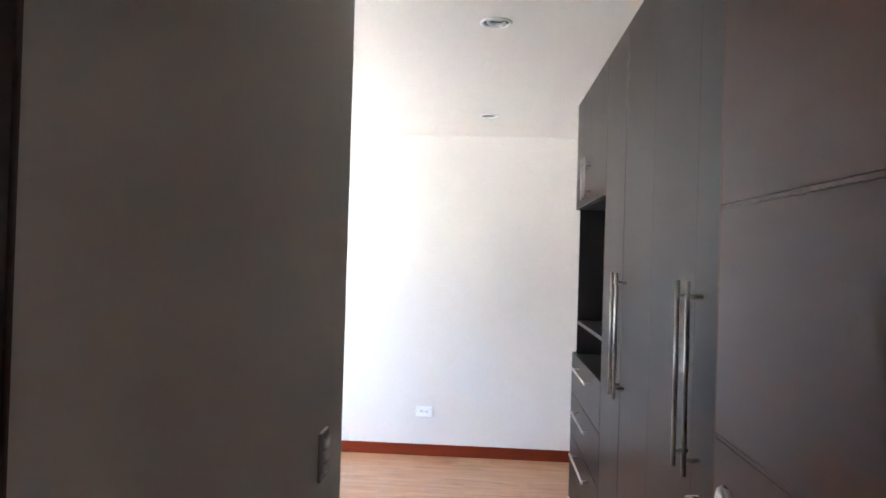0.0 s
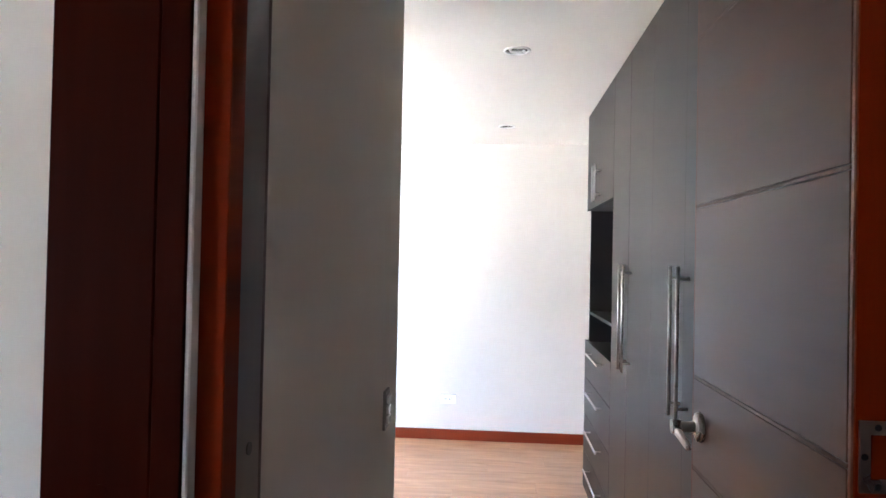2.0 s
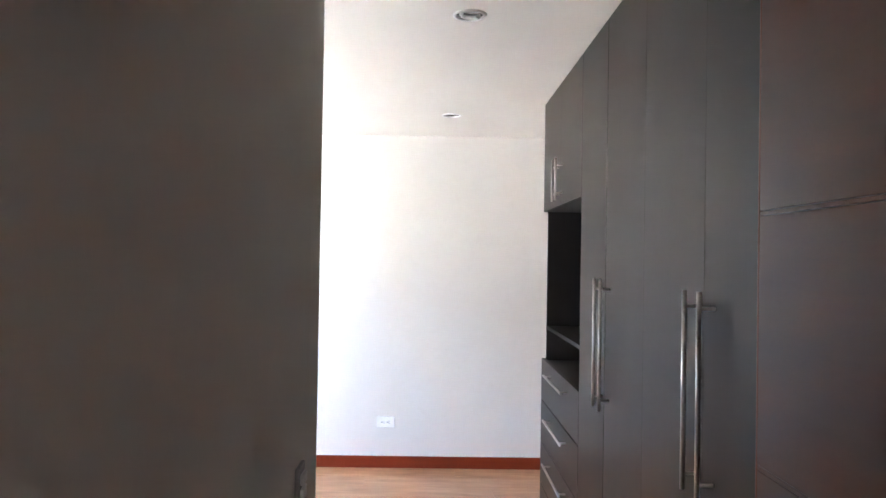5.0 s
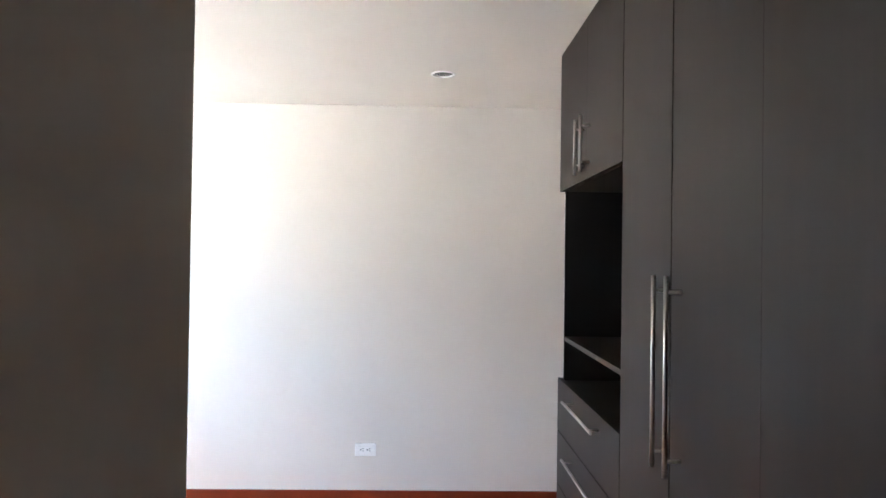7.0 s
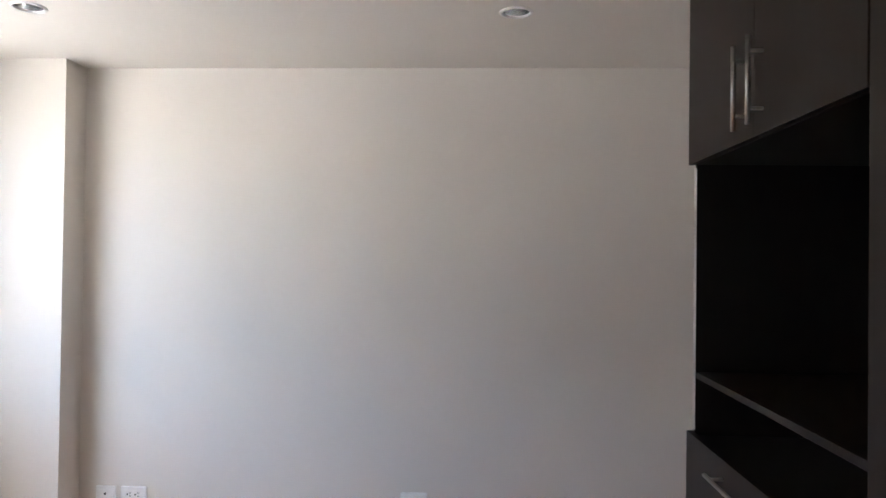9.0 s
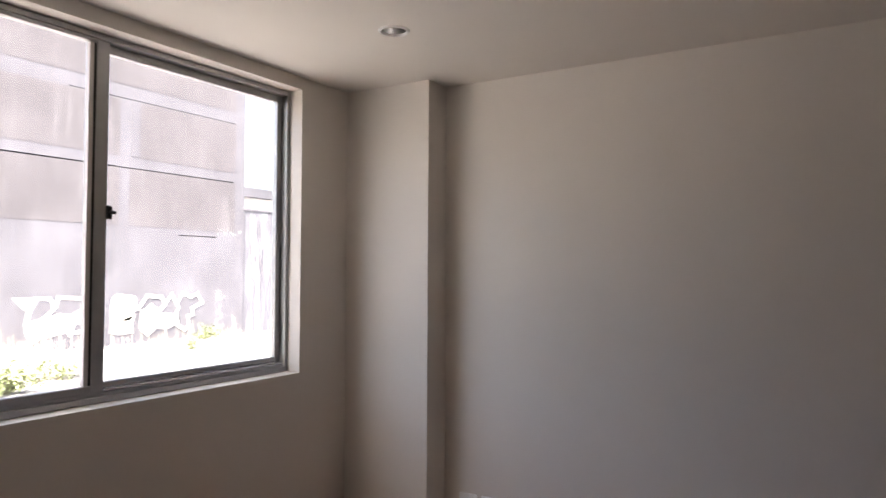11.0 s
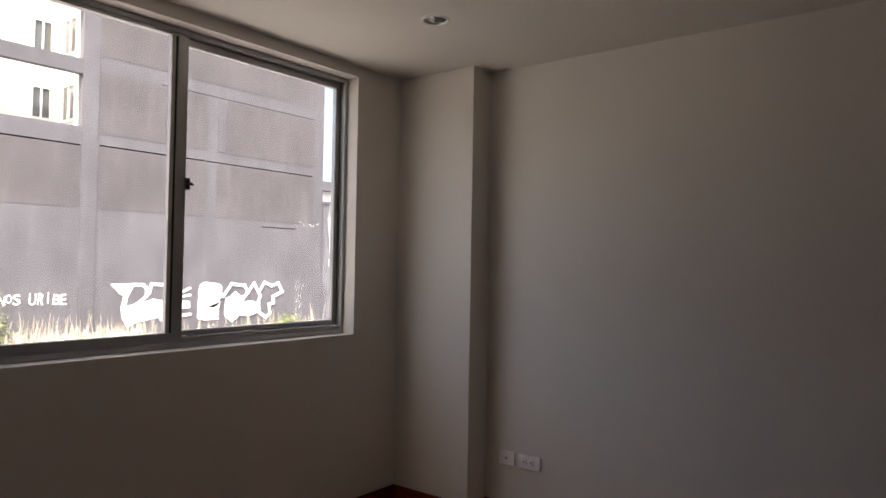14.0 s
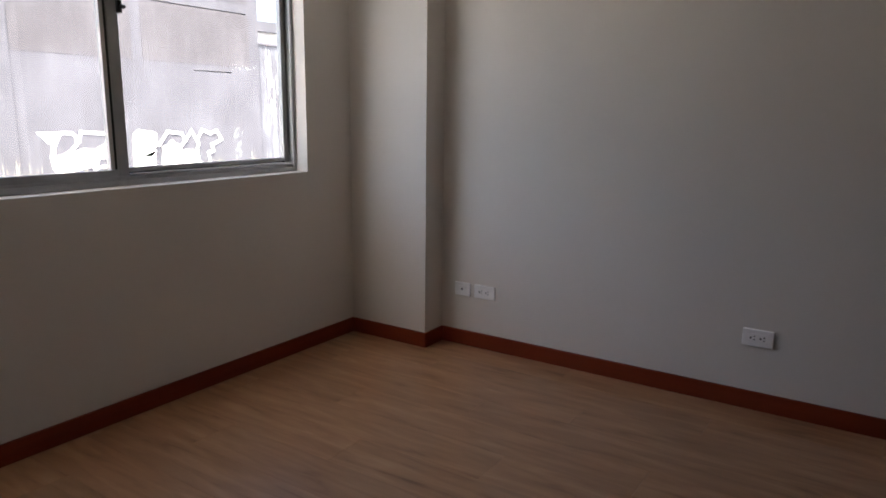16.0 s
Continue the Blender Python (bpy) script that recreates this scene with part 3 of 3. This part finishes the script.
for b in ((-3.108, -3.080, -1.462, -1.420, 0.9575, 2.2185), (-3.108, -3.080, -1.4195, W_Y1 - 0.0505, 0.9700, 0.988), (-3.108, -3.080, -1.4195, W_Y1 - 0.0505, 2.186, 2.2185)):
    part("sash_member", boxes(b, bevel=0.002), ALU, right)
for s, b in ((left, (-3.066, -3.062, W_Y0 + 0.049, -1.453, 0.984, 2.205)), (right, (-3.096, -3.092, -1.420, W_Y1 - 0.050, 0.988, 2.186))):
    pane = part("pane", boxes(b), GLASS, s, "clear glass pane")
    pane.visible_shadow = False
part("track_lip", boxes((-3.079, -3.048, -1.404, W_Y1 - 0.021, 0.9575, 0.9665), bevel=0.002), BRIGHTALU, win, "shiny track of the sliding sash")
part("gasket", boxes((-3.0795, -3.076, -1.404, W_Y1 - 0.051, 0.9668, 0.9705)), BLACK, win, "black rubber gasket")
latch = part("latch", boxes((-3.050, -3.036, -1.412, -1.392, 1.575, 1.625), bevel=0.004, segs=2), BLACK, win, "black plastic window latch")
part("latch_knob", boxes((-3.040, -3.022, -1.405, -1.385, 1.592, 1.606), bevel=0.004, segs=2), BLACK, latch)

# ---- outside ----
GZ = -1.3
bm = bmesh.new()
bmesh.ops.create_grid(bm, x_segments=1, y_segments=1, size=400, matrix=Matrix.Translation((0, 0, GZ)))
structure("ground", bm, DIRT, "dusty pale vacant lot of broken concrete", "ground")
structure("foundation", boxes((XW - 0.2, 1.6, -7.8, 0.2, GZ, -0.121)), GREY, "grey cement base under the flat", "wall")

BX = -23.0
# All but the last slot stand in for shadow lines under ledges.
SLOTS = [(3.76, 7.0, 4.865, 4.915), (7.6, 11.45, 4.935, 4.985), (11.5, 16.65, 4.935, 4.975), (9.7, 16.75, 7.40, 7.425), (14.05, 15.8, 2.63, 2.67)]
bld = tagged(new("apartment_building"), "weathered grey cement apartment block with a light well", "building")
part("wall", holed(0, BX - 0.3, BX, (-14, 17.25), (GZ, 10.0), [(3.73, 7.02, 5.48, 7.19), (3.73, 7.02, 7.66, 9.4), *SLOTS]), GREY, bld)
part("side_wall", boxes((BX - 11, BX - 0.301, 16.95, 17.25, GZ, 10.0)), GREY, bld)
part("roof", boxes((BX - 11, BX + 0.15, 7.35, 17.4, 10.001, 10.2)), GREY, bld)
for y0, y1, z0, z1 in ((3.76, 7.0, 2.9, 4.86), (7.58, 11.55, 2.9, 4.93), (11.95, 16.75, 2.9, 4.93), (7.58, 11.55, 5.35, 7.38), (12.35, 16.75, 5.35, 7.38), (7.58, 16.75, 7.9, 9.9), (-2, 2.9, 2.9, 4.86), (-2, 2.9, 5.4, 7.2)):
    part("infill_panel", boxes((BX, BX + 0.008, y0, y1, z0, z1), bevel=0.003), BROWN, bld, "brown-grey cement infill")
# Unseen blocks added behind the facade so the slots stay dark.
part("core", boxes((BX - 11, BX - 0.302, 7.31, 16.94, GZ, 9.9), (BX - 11, BX - 0.302, -13.9, 7.3, GZ, 3.89), (BX - 1.59, BX - 0.302, 2.01, 7.01, 4.001, 5.4)), GREY, bld)
part("pier", boxes((BX, BX + 0.016, 11.98, 12.3, 5.38, 7.34), bevel=0.01), GREY, bld)
part("pilaster", boxes((BX, BX + 0.012, 7.04, 7.55, GZ, 9.95), bevel=0.01), GREY, bld)
part("pilaster", boxes((BX, BX + 0.012, 2.95, 3.70, GZ, 9.95), bevel=0.003), GREY, bld)
well = part("light_well", boxes((BX - 1.9, BX - 1.6, 2.0, 7.3, 4.0, 10.0)), CREAM, bld, "sunlit cream rendered light well")
part("well_side", boxes((BX - 1.599, BX - 0.301, 7.021, 7.3, 4.0, 10.0)), WHITE_R, well)
part("well_side", boxes((BX - 1.599, BX - 0.301, 1.7, 2.0, 4.0, 10.0)), CREAM, well)
part("well_floor", boxes((BX - 1.599, BX - 0.301, 2.001, 7.02, 3.9, 4.0)), WHITE_R, well)


def small_window(parent, axis, w, u0, u1, z0, z1):
    """A two-light white window standing proud of a wall at w, facing +x (axis 0) or -y (axis 1)."""
    um = (u0 + u1) / 2

    def b(d0, d1, a, c, e, f):
        return (w + d0, w + d1, a, c, e, f) if axis == 0 else (a, c, w - d1, w - d0, e, f)

    f = part("window", boxes(*[b(0.0, 0.06, *q) for q in ((u0, u0 + 0.05, z0, z1), (u1 - 0.05, u1, z0, z1), (um - 0.025, um + 0.025, z0, z1),
                                                          (u0 + 0.051, um - 0.026, z0, z0 + 0.05), (um + 0.026, u1 - 0.051, z0, z0 + 0.05),
                                                          (u0 + 0.051, um - 0.026, z1 - 0.05, z1), (um + 0.026, u1 - 0.051, z1 - 0.05, z1))]), WHITE_R, parent, "white framed window")
    for a, c in ((u0 + 0.05, um - 0.025), (um + 0.025, u1 - 0.05)):
        part("pane", boxes(b(0.004, 0.02, a, c, z0 + 0.05, z1 - 0.05)), SHADEGLASS, f, "dark glass pane")


for z in (5.75, 7.94):
    small_window(well, 0, BX - 1.6, 3.85, 4.38, z, z + 1.05)
    small_window(well, 0, BX - 1.6, 6.10, 6.72, z + 0.05, z + 1.12)
    small_window(well, 1, 7.02, BX - 1.35, BX - 0.45, z + 0.0, z + 1.2)
post = tagged(new("marker_post"), "white and terracotta painted post before the grey wall", "post")
part("shaft", boxes((BX + 0.1, BX + 0.28, 2.82, 3.02, 0.95, 2.55), bevel=0.01), WHITE_R, post)
part("foot", boxes((BX + 0.11, BX + 0.27, 2.86, 2.96, GZ, 0.949), bevel=0.01), TERRA, post, "terracotta painted foot")

low = tagged(new("boundary_wall"), "low grey wall with white peeling paint runs", "wall")
part("wall_face", boxes((BX - 0.35, BX - 0.05, 17.251, 40, GZ, 3.85)), PEEL, low)
part("coping", boxes((BX - 0.4, BX, 17.251, 40, 3.851, 3.95), bevel=0.01), GREY, low)
far = tagged(new("far_building"), "white low building with a grey roof edge behind the wall", "building")
part("wall", boxes((-42, -34, 22, 60, GZ, 5.9)), WHITE_R, far)
part("roof", boxes((-42.5, -33.6, 21.5, 60.5, 5.901, 6.5)), GREY, far)


# ---- spray paint on the wall ----
layer = [BX + 0.016]


def blob(bm, yc, zc, ry, rz, seed, wob=0.16, n=40):
    layer[0] += 0.0006
    x = layer[0]
    rnd = random.Random(seed)
    ph = [rnd.uniform(0, 6.28) for _ in range(4)]
    vs = []
    for i in range(n):
        a = i * math.tau / n
        k = 1 + wob * (math.sin(3 * a + ph[0]) * 0.5 + math.sin(5 * a + ph[1]) * 0.4 + math.sin(9 * a + ph[2]) * 0.35)
        vs.append(bm.verts.new((x, yc + ry * k * math.copysign(abs(math.cos(a)) ** 0.7, math.cos(a)), zc + rz * k * math.copysign(abs(math.sin(a)) ** 0.7, math.sin(a)))))
    bm.faces.new(vs)


def stroke(bm, pts, w):
    for (y0, z0), (y1, z1) in zip(pts, pts[1:]):
        layer[0] += 0.0006
        x = layer[0]
        d = Vector((y1 - y0, z1 - z0)).normalized() * (w / 2)
        q = ((y0 - d.x - d.y, z0 - d.y + d.x), (y0 - d.x + d.y, z0 - d.y - d.x), (y1 + d.x + d.y, z1 + d.y - d.x), (y1 + d.x - d.y, z1 + d.y + d.x))
        bm.faces.new([bm.verts.new((x, a, b)) for a, b in q])


def fill(bm, pts):
    layer[0] += 0.0006
    f = bm.faces.new([bm.verts.new((layer[0], y, z)) for y, z in pts])
    bmesh.ops.triangulate(bm, faces=[f])


def ragged(pts, seed, step=0.11, amount=0.035):
    """Breaks the sides of an outline into short uneven pieces."""
    rnd = random.Random(seed)
    out = []
    for p, q in zip(pts, pts[1:] + pts[:1]):
        n = max(1, int(math.dist(p, q) / step))
        out += [(p[0] + (q[0] - p[0]) * i / n + (rnd.gauss(0, amount) if i else 0), p[1] + (q[1] - p[1]) * i / n + (rnd.gauss(0, amount) if i else 0)) for i in range(n)]
    return out


bm = bmesh.new()
fill(bm, ragged([(2.62, -1.0), (2.62, 0.20), (2.85, 0.36), (3.0, 0.27), (3.18, 0.50), (3.36, 0.42), (3.52, 0.22), (3.70, 0.20), (3.82, 0.49), (4.40, 0.52),
                 (4.42, -0.15), (4.47, -0.7), (4.20, -0.9), (3.95, -0.85), (3.75, -1.02), (3.5, -0.88), (3.2, -1.03), (2.9, -0.93)], 3))
part("graffiti", bm, SPRAY, bld, "white spray-painted block")

bm = bmesh.new()
fill(bm, [(8.07, 0.45), (8.92, 0.46), (8.66, -0.03), (8.40, 0.10)])
stroke(bm, ((8.88, 0.42), (9.2, 0.40), (9.33, 0.28), (9.32, 0.02), (9.12, -0.16), (8.92, -0.28)), 0.11)
stroke(bm, ((8.60, 0.05), (8.52, -0.35), (8.56, -0.65), (8.70, -0.92)), 0.16)
stroke(bm, ((9.42, 0.12), (9.50, 0.43), (10.58, 0.35), (10.22, -0.12)), 0.11)
stroke(bm, ((10.05, -0.12), (10.95, 0.26)), 0.10)
stroke(bm, ((10.3, -0.08), (10.98, 0.02)), 0.09)
fill(bm, ragged([(8.5, -0.36), (8.9, -0.24), (9.2, -0.18), (9.55, -0.07), (9.75, -0.13), (10.0, -0.14), (10.98, -0.22), (10.98, -0.46), (10.3, -0.46),
                 (9.95, -0.5), (9.86, -0.72), (9.2, -0.84), (8.72, -0.96), (8.55, -0.7)], 11, 0.16, 0.022))
stroke(bm, ((10.02, -0.48), (9.90, -0.82)), 0.10)
stroke(bm, ((10.62, -0.46), (10.55, -0.74)), 0.10)
stroke(bm, ((9.85, -0.76), (11.0, -0.68)), 0.10)
part("graffiti", bm, SPRAY, bld, "white spray-painted tag with a flag-like stroke")

bm = bmesh.new()
blob(bm, 11.80, 0.10, 0.50, 0.38, 21, 0.08)
fill(bm, [(11.30, -0.10), (12.25, -0.25), (12.20, -0.46), (11.70, -0.44), (11.62, -0.95), (11.28, -0.85)])
for k in range(4):
    stroke(bm, ((11.64, -0.52 - 0.125 * k), (12.14, -0.50 - 0.125 * k)), 0.085)
stroke(bm, ((12.36, -0.06), (12.72, 0.40), (13.32, 0.32), (13.48, 0.05), (13.15, -0.2)), 0.12)
stroke(bm, ((13.32, -0.1), (13.75, 0.41), (14.06, -0.1), (13.95, -0.3)), 0.12)
stroke(bm, ((14.05, 0.16), (14.24, 0.45), (14.6, 0.30), (14.92, 0.41), (15.14, 0.06), (14.66, -0.14), (14.72, -0.38), (14.48, -0.44), (14.54, -0.78), (14.34, -0.95), (13.95, -0.7)), 0.12)
fill(bm, ragged([(12.45, -0.12), (12.9, 0.12), (13.25, -0.12), (13.3, -0.30), (14.05, -0.31), (14.10, -0.66), (13.45, -0.86), (13.1, -0.8), (12.75, -1.08), (12.42, -0.8)], 23, 0.14, 0.03))
part("graffiti", bm, SPRAY, bld, "white spray-painted outlined letters")

rnd = random.Random(31)
for y0, y1, z0, z1, k in ((15.7, 17.1, 2.8, 3.0, 16), (15.75, 16.2, -0.95, 0.6, 40)):
    bm = bmesh.new()
    for _ in range(k):
        y, z = rnd.uniform(y0, y1), rnd.uniform(z0, z1)
        h = rnd.uniform(0.015, 0.06)
        stroke(bm, ((y, z), (y + rnd.gauss(0, 0.03), z - h)), rnd.uniform(0.008, 0.022))
    tagged(part("paint_flakes", bm, SPRAY, bld, "scattered white paint flakes"), kind="stuff")
bm = bmesh.new()
for _ in range(46):
    y, z = 17.5 + abs(rnd.gauss(0, 0.8)), rnd.uniform(1.2, 3.9)
    stroke(bm, ((y, z), (y + rnd.gauss(0, 0.02), z - rnd.uniform(0.15, 1.0))), 0.008 + 0.035 * rnd.random() ** 3)
tagged(part("paint_runs", bm, SPRAY, low, "white paint runs"), kind="stuff")


def wall_text(words, y, z, width, height, seed):
    """Hand-sprayed capitals, each with its own size and tilt, in one mesh."""
    rnd = random.Random(seed)
    bm = bmesh.new()
    pitch = width / len(words)
    for i, ch in enumerate(words):
        cu = bpy.data.curves.new("letter", "FONT")
        cu.body, cu.size, cu.offset, cu.resolution_u = ch, 1.0, 0.012, 4
        tmp = bpy.data.objects.new("letter", cu)
        me = bpy.data.meshes.new_from_object(tmp)
        bpy.data.objects.remove(tmp)
        co = np.array([v.co[:2] for v in me.vertices])
        lo, hi = co.min(0), co.max(0)
        w = pitch * (0.22 if ch == "i" else 0.86) * rnd.uniform(0.9, 1.12)
        h = height * rnd.uniform(0.85, 1.1)
        turn = Matrix.Rotation(rnd.gauss(0, 0.09), 2)
        base = Vector((y + (i + 0.5) * pitch, z + rnd.gauss(0, height * 0.06)))
        for v in me.vertices:
            p = turn @ Vector(((v.co.x - lo[0]) / (hi[0] - lo[0]) * w - w / 2, (v.co.y - lo[1]) / (hi[1] - lo[1]) * h))
            v.co = (BX + 0.016, base.x + p.x, base.y + p.y)
        bm.from_mesh(me)
        bpy.data.meshes.remove(me)
    part("lettering", bm, SPRAY, bld, "thin white hand-sprayed words")


wall_text("MENOS", 4.34, -0.14, 1.06, 0.31, 4)
wall_text("URiBE", 5.60, -0.17, 1.12, 0.34, 6)


# ---- plants ----
def leaf_mesh(bm, p, size, rnd):
    m = Matrix.Translation(p) @ Euler((rnd.uniform(-0.9, 0.9), rnd.uniform(-0.9, 0.9), rnd.uniform(0, 6.28))).to_matrix().to_4x4()
    s = size * rnd.uniform(0.6, 1.3)
    vs = [bm.verts.new(m @ Vector(c)) for c in ((-s, 0, 0), (-0.3 * s, -0.42 * s, 0.12 * s), (0.7 * s, -0.2 * s, 0.08 * s), (s, 0, -0.05 * s), (0.7 * s, 0.2 * s, 0.08 * s), (-0.3 * s, 0.42 * s, 0.12 * s))]
    bm.faces.new(vs)


def shrub(x, y, rx, ry, hgt, n, size, seed, label, name="shrub"):
    rnd = random.Random(seed)
    t = tagged(new(name), label, "shrub")
    t.location = (x, y, GZ)
    bs, bl = bmesh.new(), bmesh.new()
    for k in range(max(6, n // 40)):
        a, r = rnd.uniform(0, math.tau), rnd.random() ** 0.5
        ex, ey = math.cos(a) * r * rx, math.sin(a) * r * ry
        top = hgt * (1 - 0.55 * r * r) * rnd.uniform(0.6, 1.15)
        rod(bs, (ex * 0.35, ey * 0.35, 0), (ex, ey, top), 0.014, 0.004, 5)
        for _ in range(70):
            f = rnd.uniform(0.25, 1.05)
            p = Vector((ex * (0.35 + 0.65 * f), ey * (0.35 + 0.65 * f), top * f)) + Vector((rnd.gauss(0, 0.13), rnd.gauss(0, 0.13), rnd.gauss(0, 0.07)))
            p.z = max(0.02, p.z)
            leaf_mesh(bl, p, size, rnd)
    tagged(part("stems", bs, TWIG, t), kind="stuff")
    tagged(part("foliage", bl, LEAF, t), kind="stuff")


shrub(-15.6, 2.2, 0.9, 1.3, 0.66, 1100, 0.062, 1, "leafy green shrub growing out of the vacant lot")
shrub(-16.6, 4.4, 0.9, 1.4, 0.62, 1050, 0.062, 2, "leafy green shrub growing out of the vacant lot")
shrub(-14.4, 0.5, 0.8, 1.0, 0.52, 640, 0.062, 3, "leafy green shrub growing out of the vacant lot")
shrub(-17.4, 6.3, 0.5, 0.9, 0.5, 320, 0.058, 4, "low leafy shrub on the vacant lot")
shrub(-22.3, 4.5, 0.22, 0.26, 1.30, 260, 0.06, 5, "narrow green shrub against the grey wall")
shrub(-22.3, 15.0, 0.3, 0.7, 0.42, 240, 0.06, 6, "low green weeds against the grey wall")
shrub(-20.0, 12.3, 0.12, 0.15, 0.42, 40, 0.04, 7, "small weed in the vacant lot")

rnd = random.Random(9)
bm = bmesh.new()
for k in range(420):
    y = rnd.choice((rnd.uniform(3, 9), rnd.uniform(3, 16.5), rnd.uniform(5, 8.5)))
    x = BX + 0.2 + abs(rnd.gauss(0, 0.5))
    h = rnd.uniform(0.15, 0.5) if rnd.random() < 0.75 else rnd.uniform(0.5, 0.95)
    rod(bm, (x, y, GZ), (x + rnd.gauss(0, 0.06), y + rnd.gauss(0, 0.1), GZ + h), 0.008, 0.003, 4)
    if rnd.random() < 0.8:
        for _ in range(3):
            leaf_mesh(bm, Vector((x + rnd.gauss(0, 0.05), y + rnd.gauss(0, 0.06), GZ + h * rnd.uniform(0.05, 0.7))), 0.036, rnd)
tagged(link("dry_grass", bm, DRY), "dry straw-coloured weeds along the grey wall", "grass", kind="stuff")
bm = bmesh.new()
for k in range(170):
    y, x = rnd.uniform(2, 17), BX + 0.1 + abs(rnd.gauss(0, 0.7))
    s = rnd.uniform(0.03, 0.13)
    m = Matrix.Translation((x, y, GZ + s * 0.2)) @ Euler((rnd.uniform(-0.4, 0.4), rnd.uniform(-0.4, 0.4), rnd.uniform(0, 6))).to_matrix().to_4x4()
    bmesh.ops.create_cube(bm, size=1, matrix=m @ Matrix.Diagonal((s, s * 1.5, s * 0.6, 1)))
tagged(link("rubble", bm, DIRT), "pale broken concrete rubble along the wall foot", "rubble", kind="stuff")
bm = boxes((-0.5, 0.5, -0.35, 0.35, 0, 0.05), bevel=0.01)
slab = tagged(link("concrete_slab", bm, SLATE), "dark grey slab lying on the vacant lot", "slab")
slab.matrix_basis = pose(-20.6, 3.0, GZ + 0.07, 8, 3, 25)

# ---- floor planks ----
PW, PL = 0.192, 1.285
mesh_by_size = {}


def plank(x0, x1, y0, y1):
    k = (round(x1 - x0, 3), round(y1 - y0, 3))
    if k not in mesh_by_size:
        bm = boxes((0.0004, k[0] - 0.0004, 0.0004, k[1] - 0.0004, -0.010, 0.0), bevel=0.0005)
        me = bpy.data.meshes.new("plank")
        bm.to_mesh(me)
        bm.free()
        me.materials.append(FLOOR)
        mesh_by_size[k] = me
    ob = new("plank", mesh_by_size[k])
    ob.location = (x0, y0, 0)
    ob.parent = floor


def lay(x0, x1, y0, y1, seed):
    rnd = random.Random(seed)
    y, row = y1, 0
    while y > y0 + 0.01:
        ya = max(y0, y - PW)
        x = x0 - PL * ((row * 0.37 + 0.13 * rnd.random()) % 1)
        while x < x1:
            a, b = max(x, x0), min(x + PL, x1)
            if b - a > 0.03:
                plank(a, b, ya, y)
            x += PL
        y, row = ya, row + 1


lay(XW, 0.6, YS, 0.0, 1)
lay(XP, 0.0, YD0, YS, 2)
lay(-2.6, 1.35, -7.6, YD0, 3)
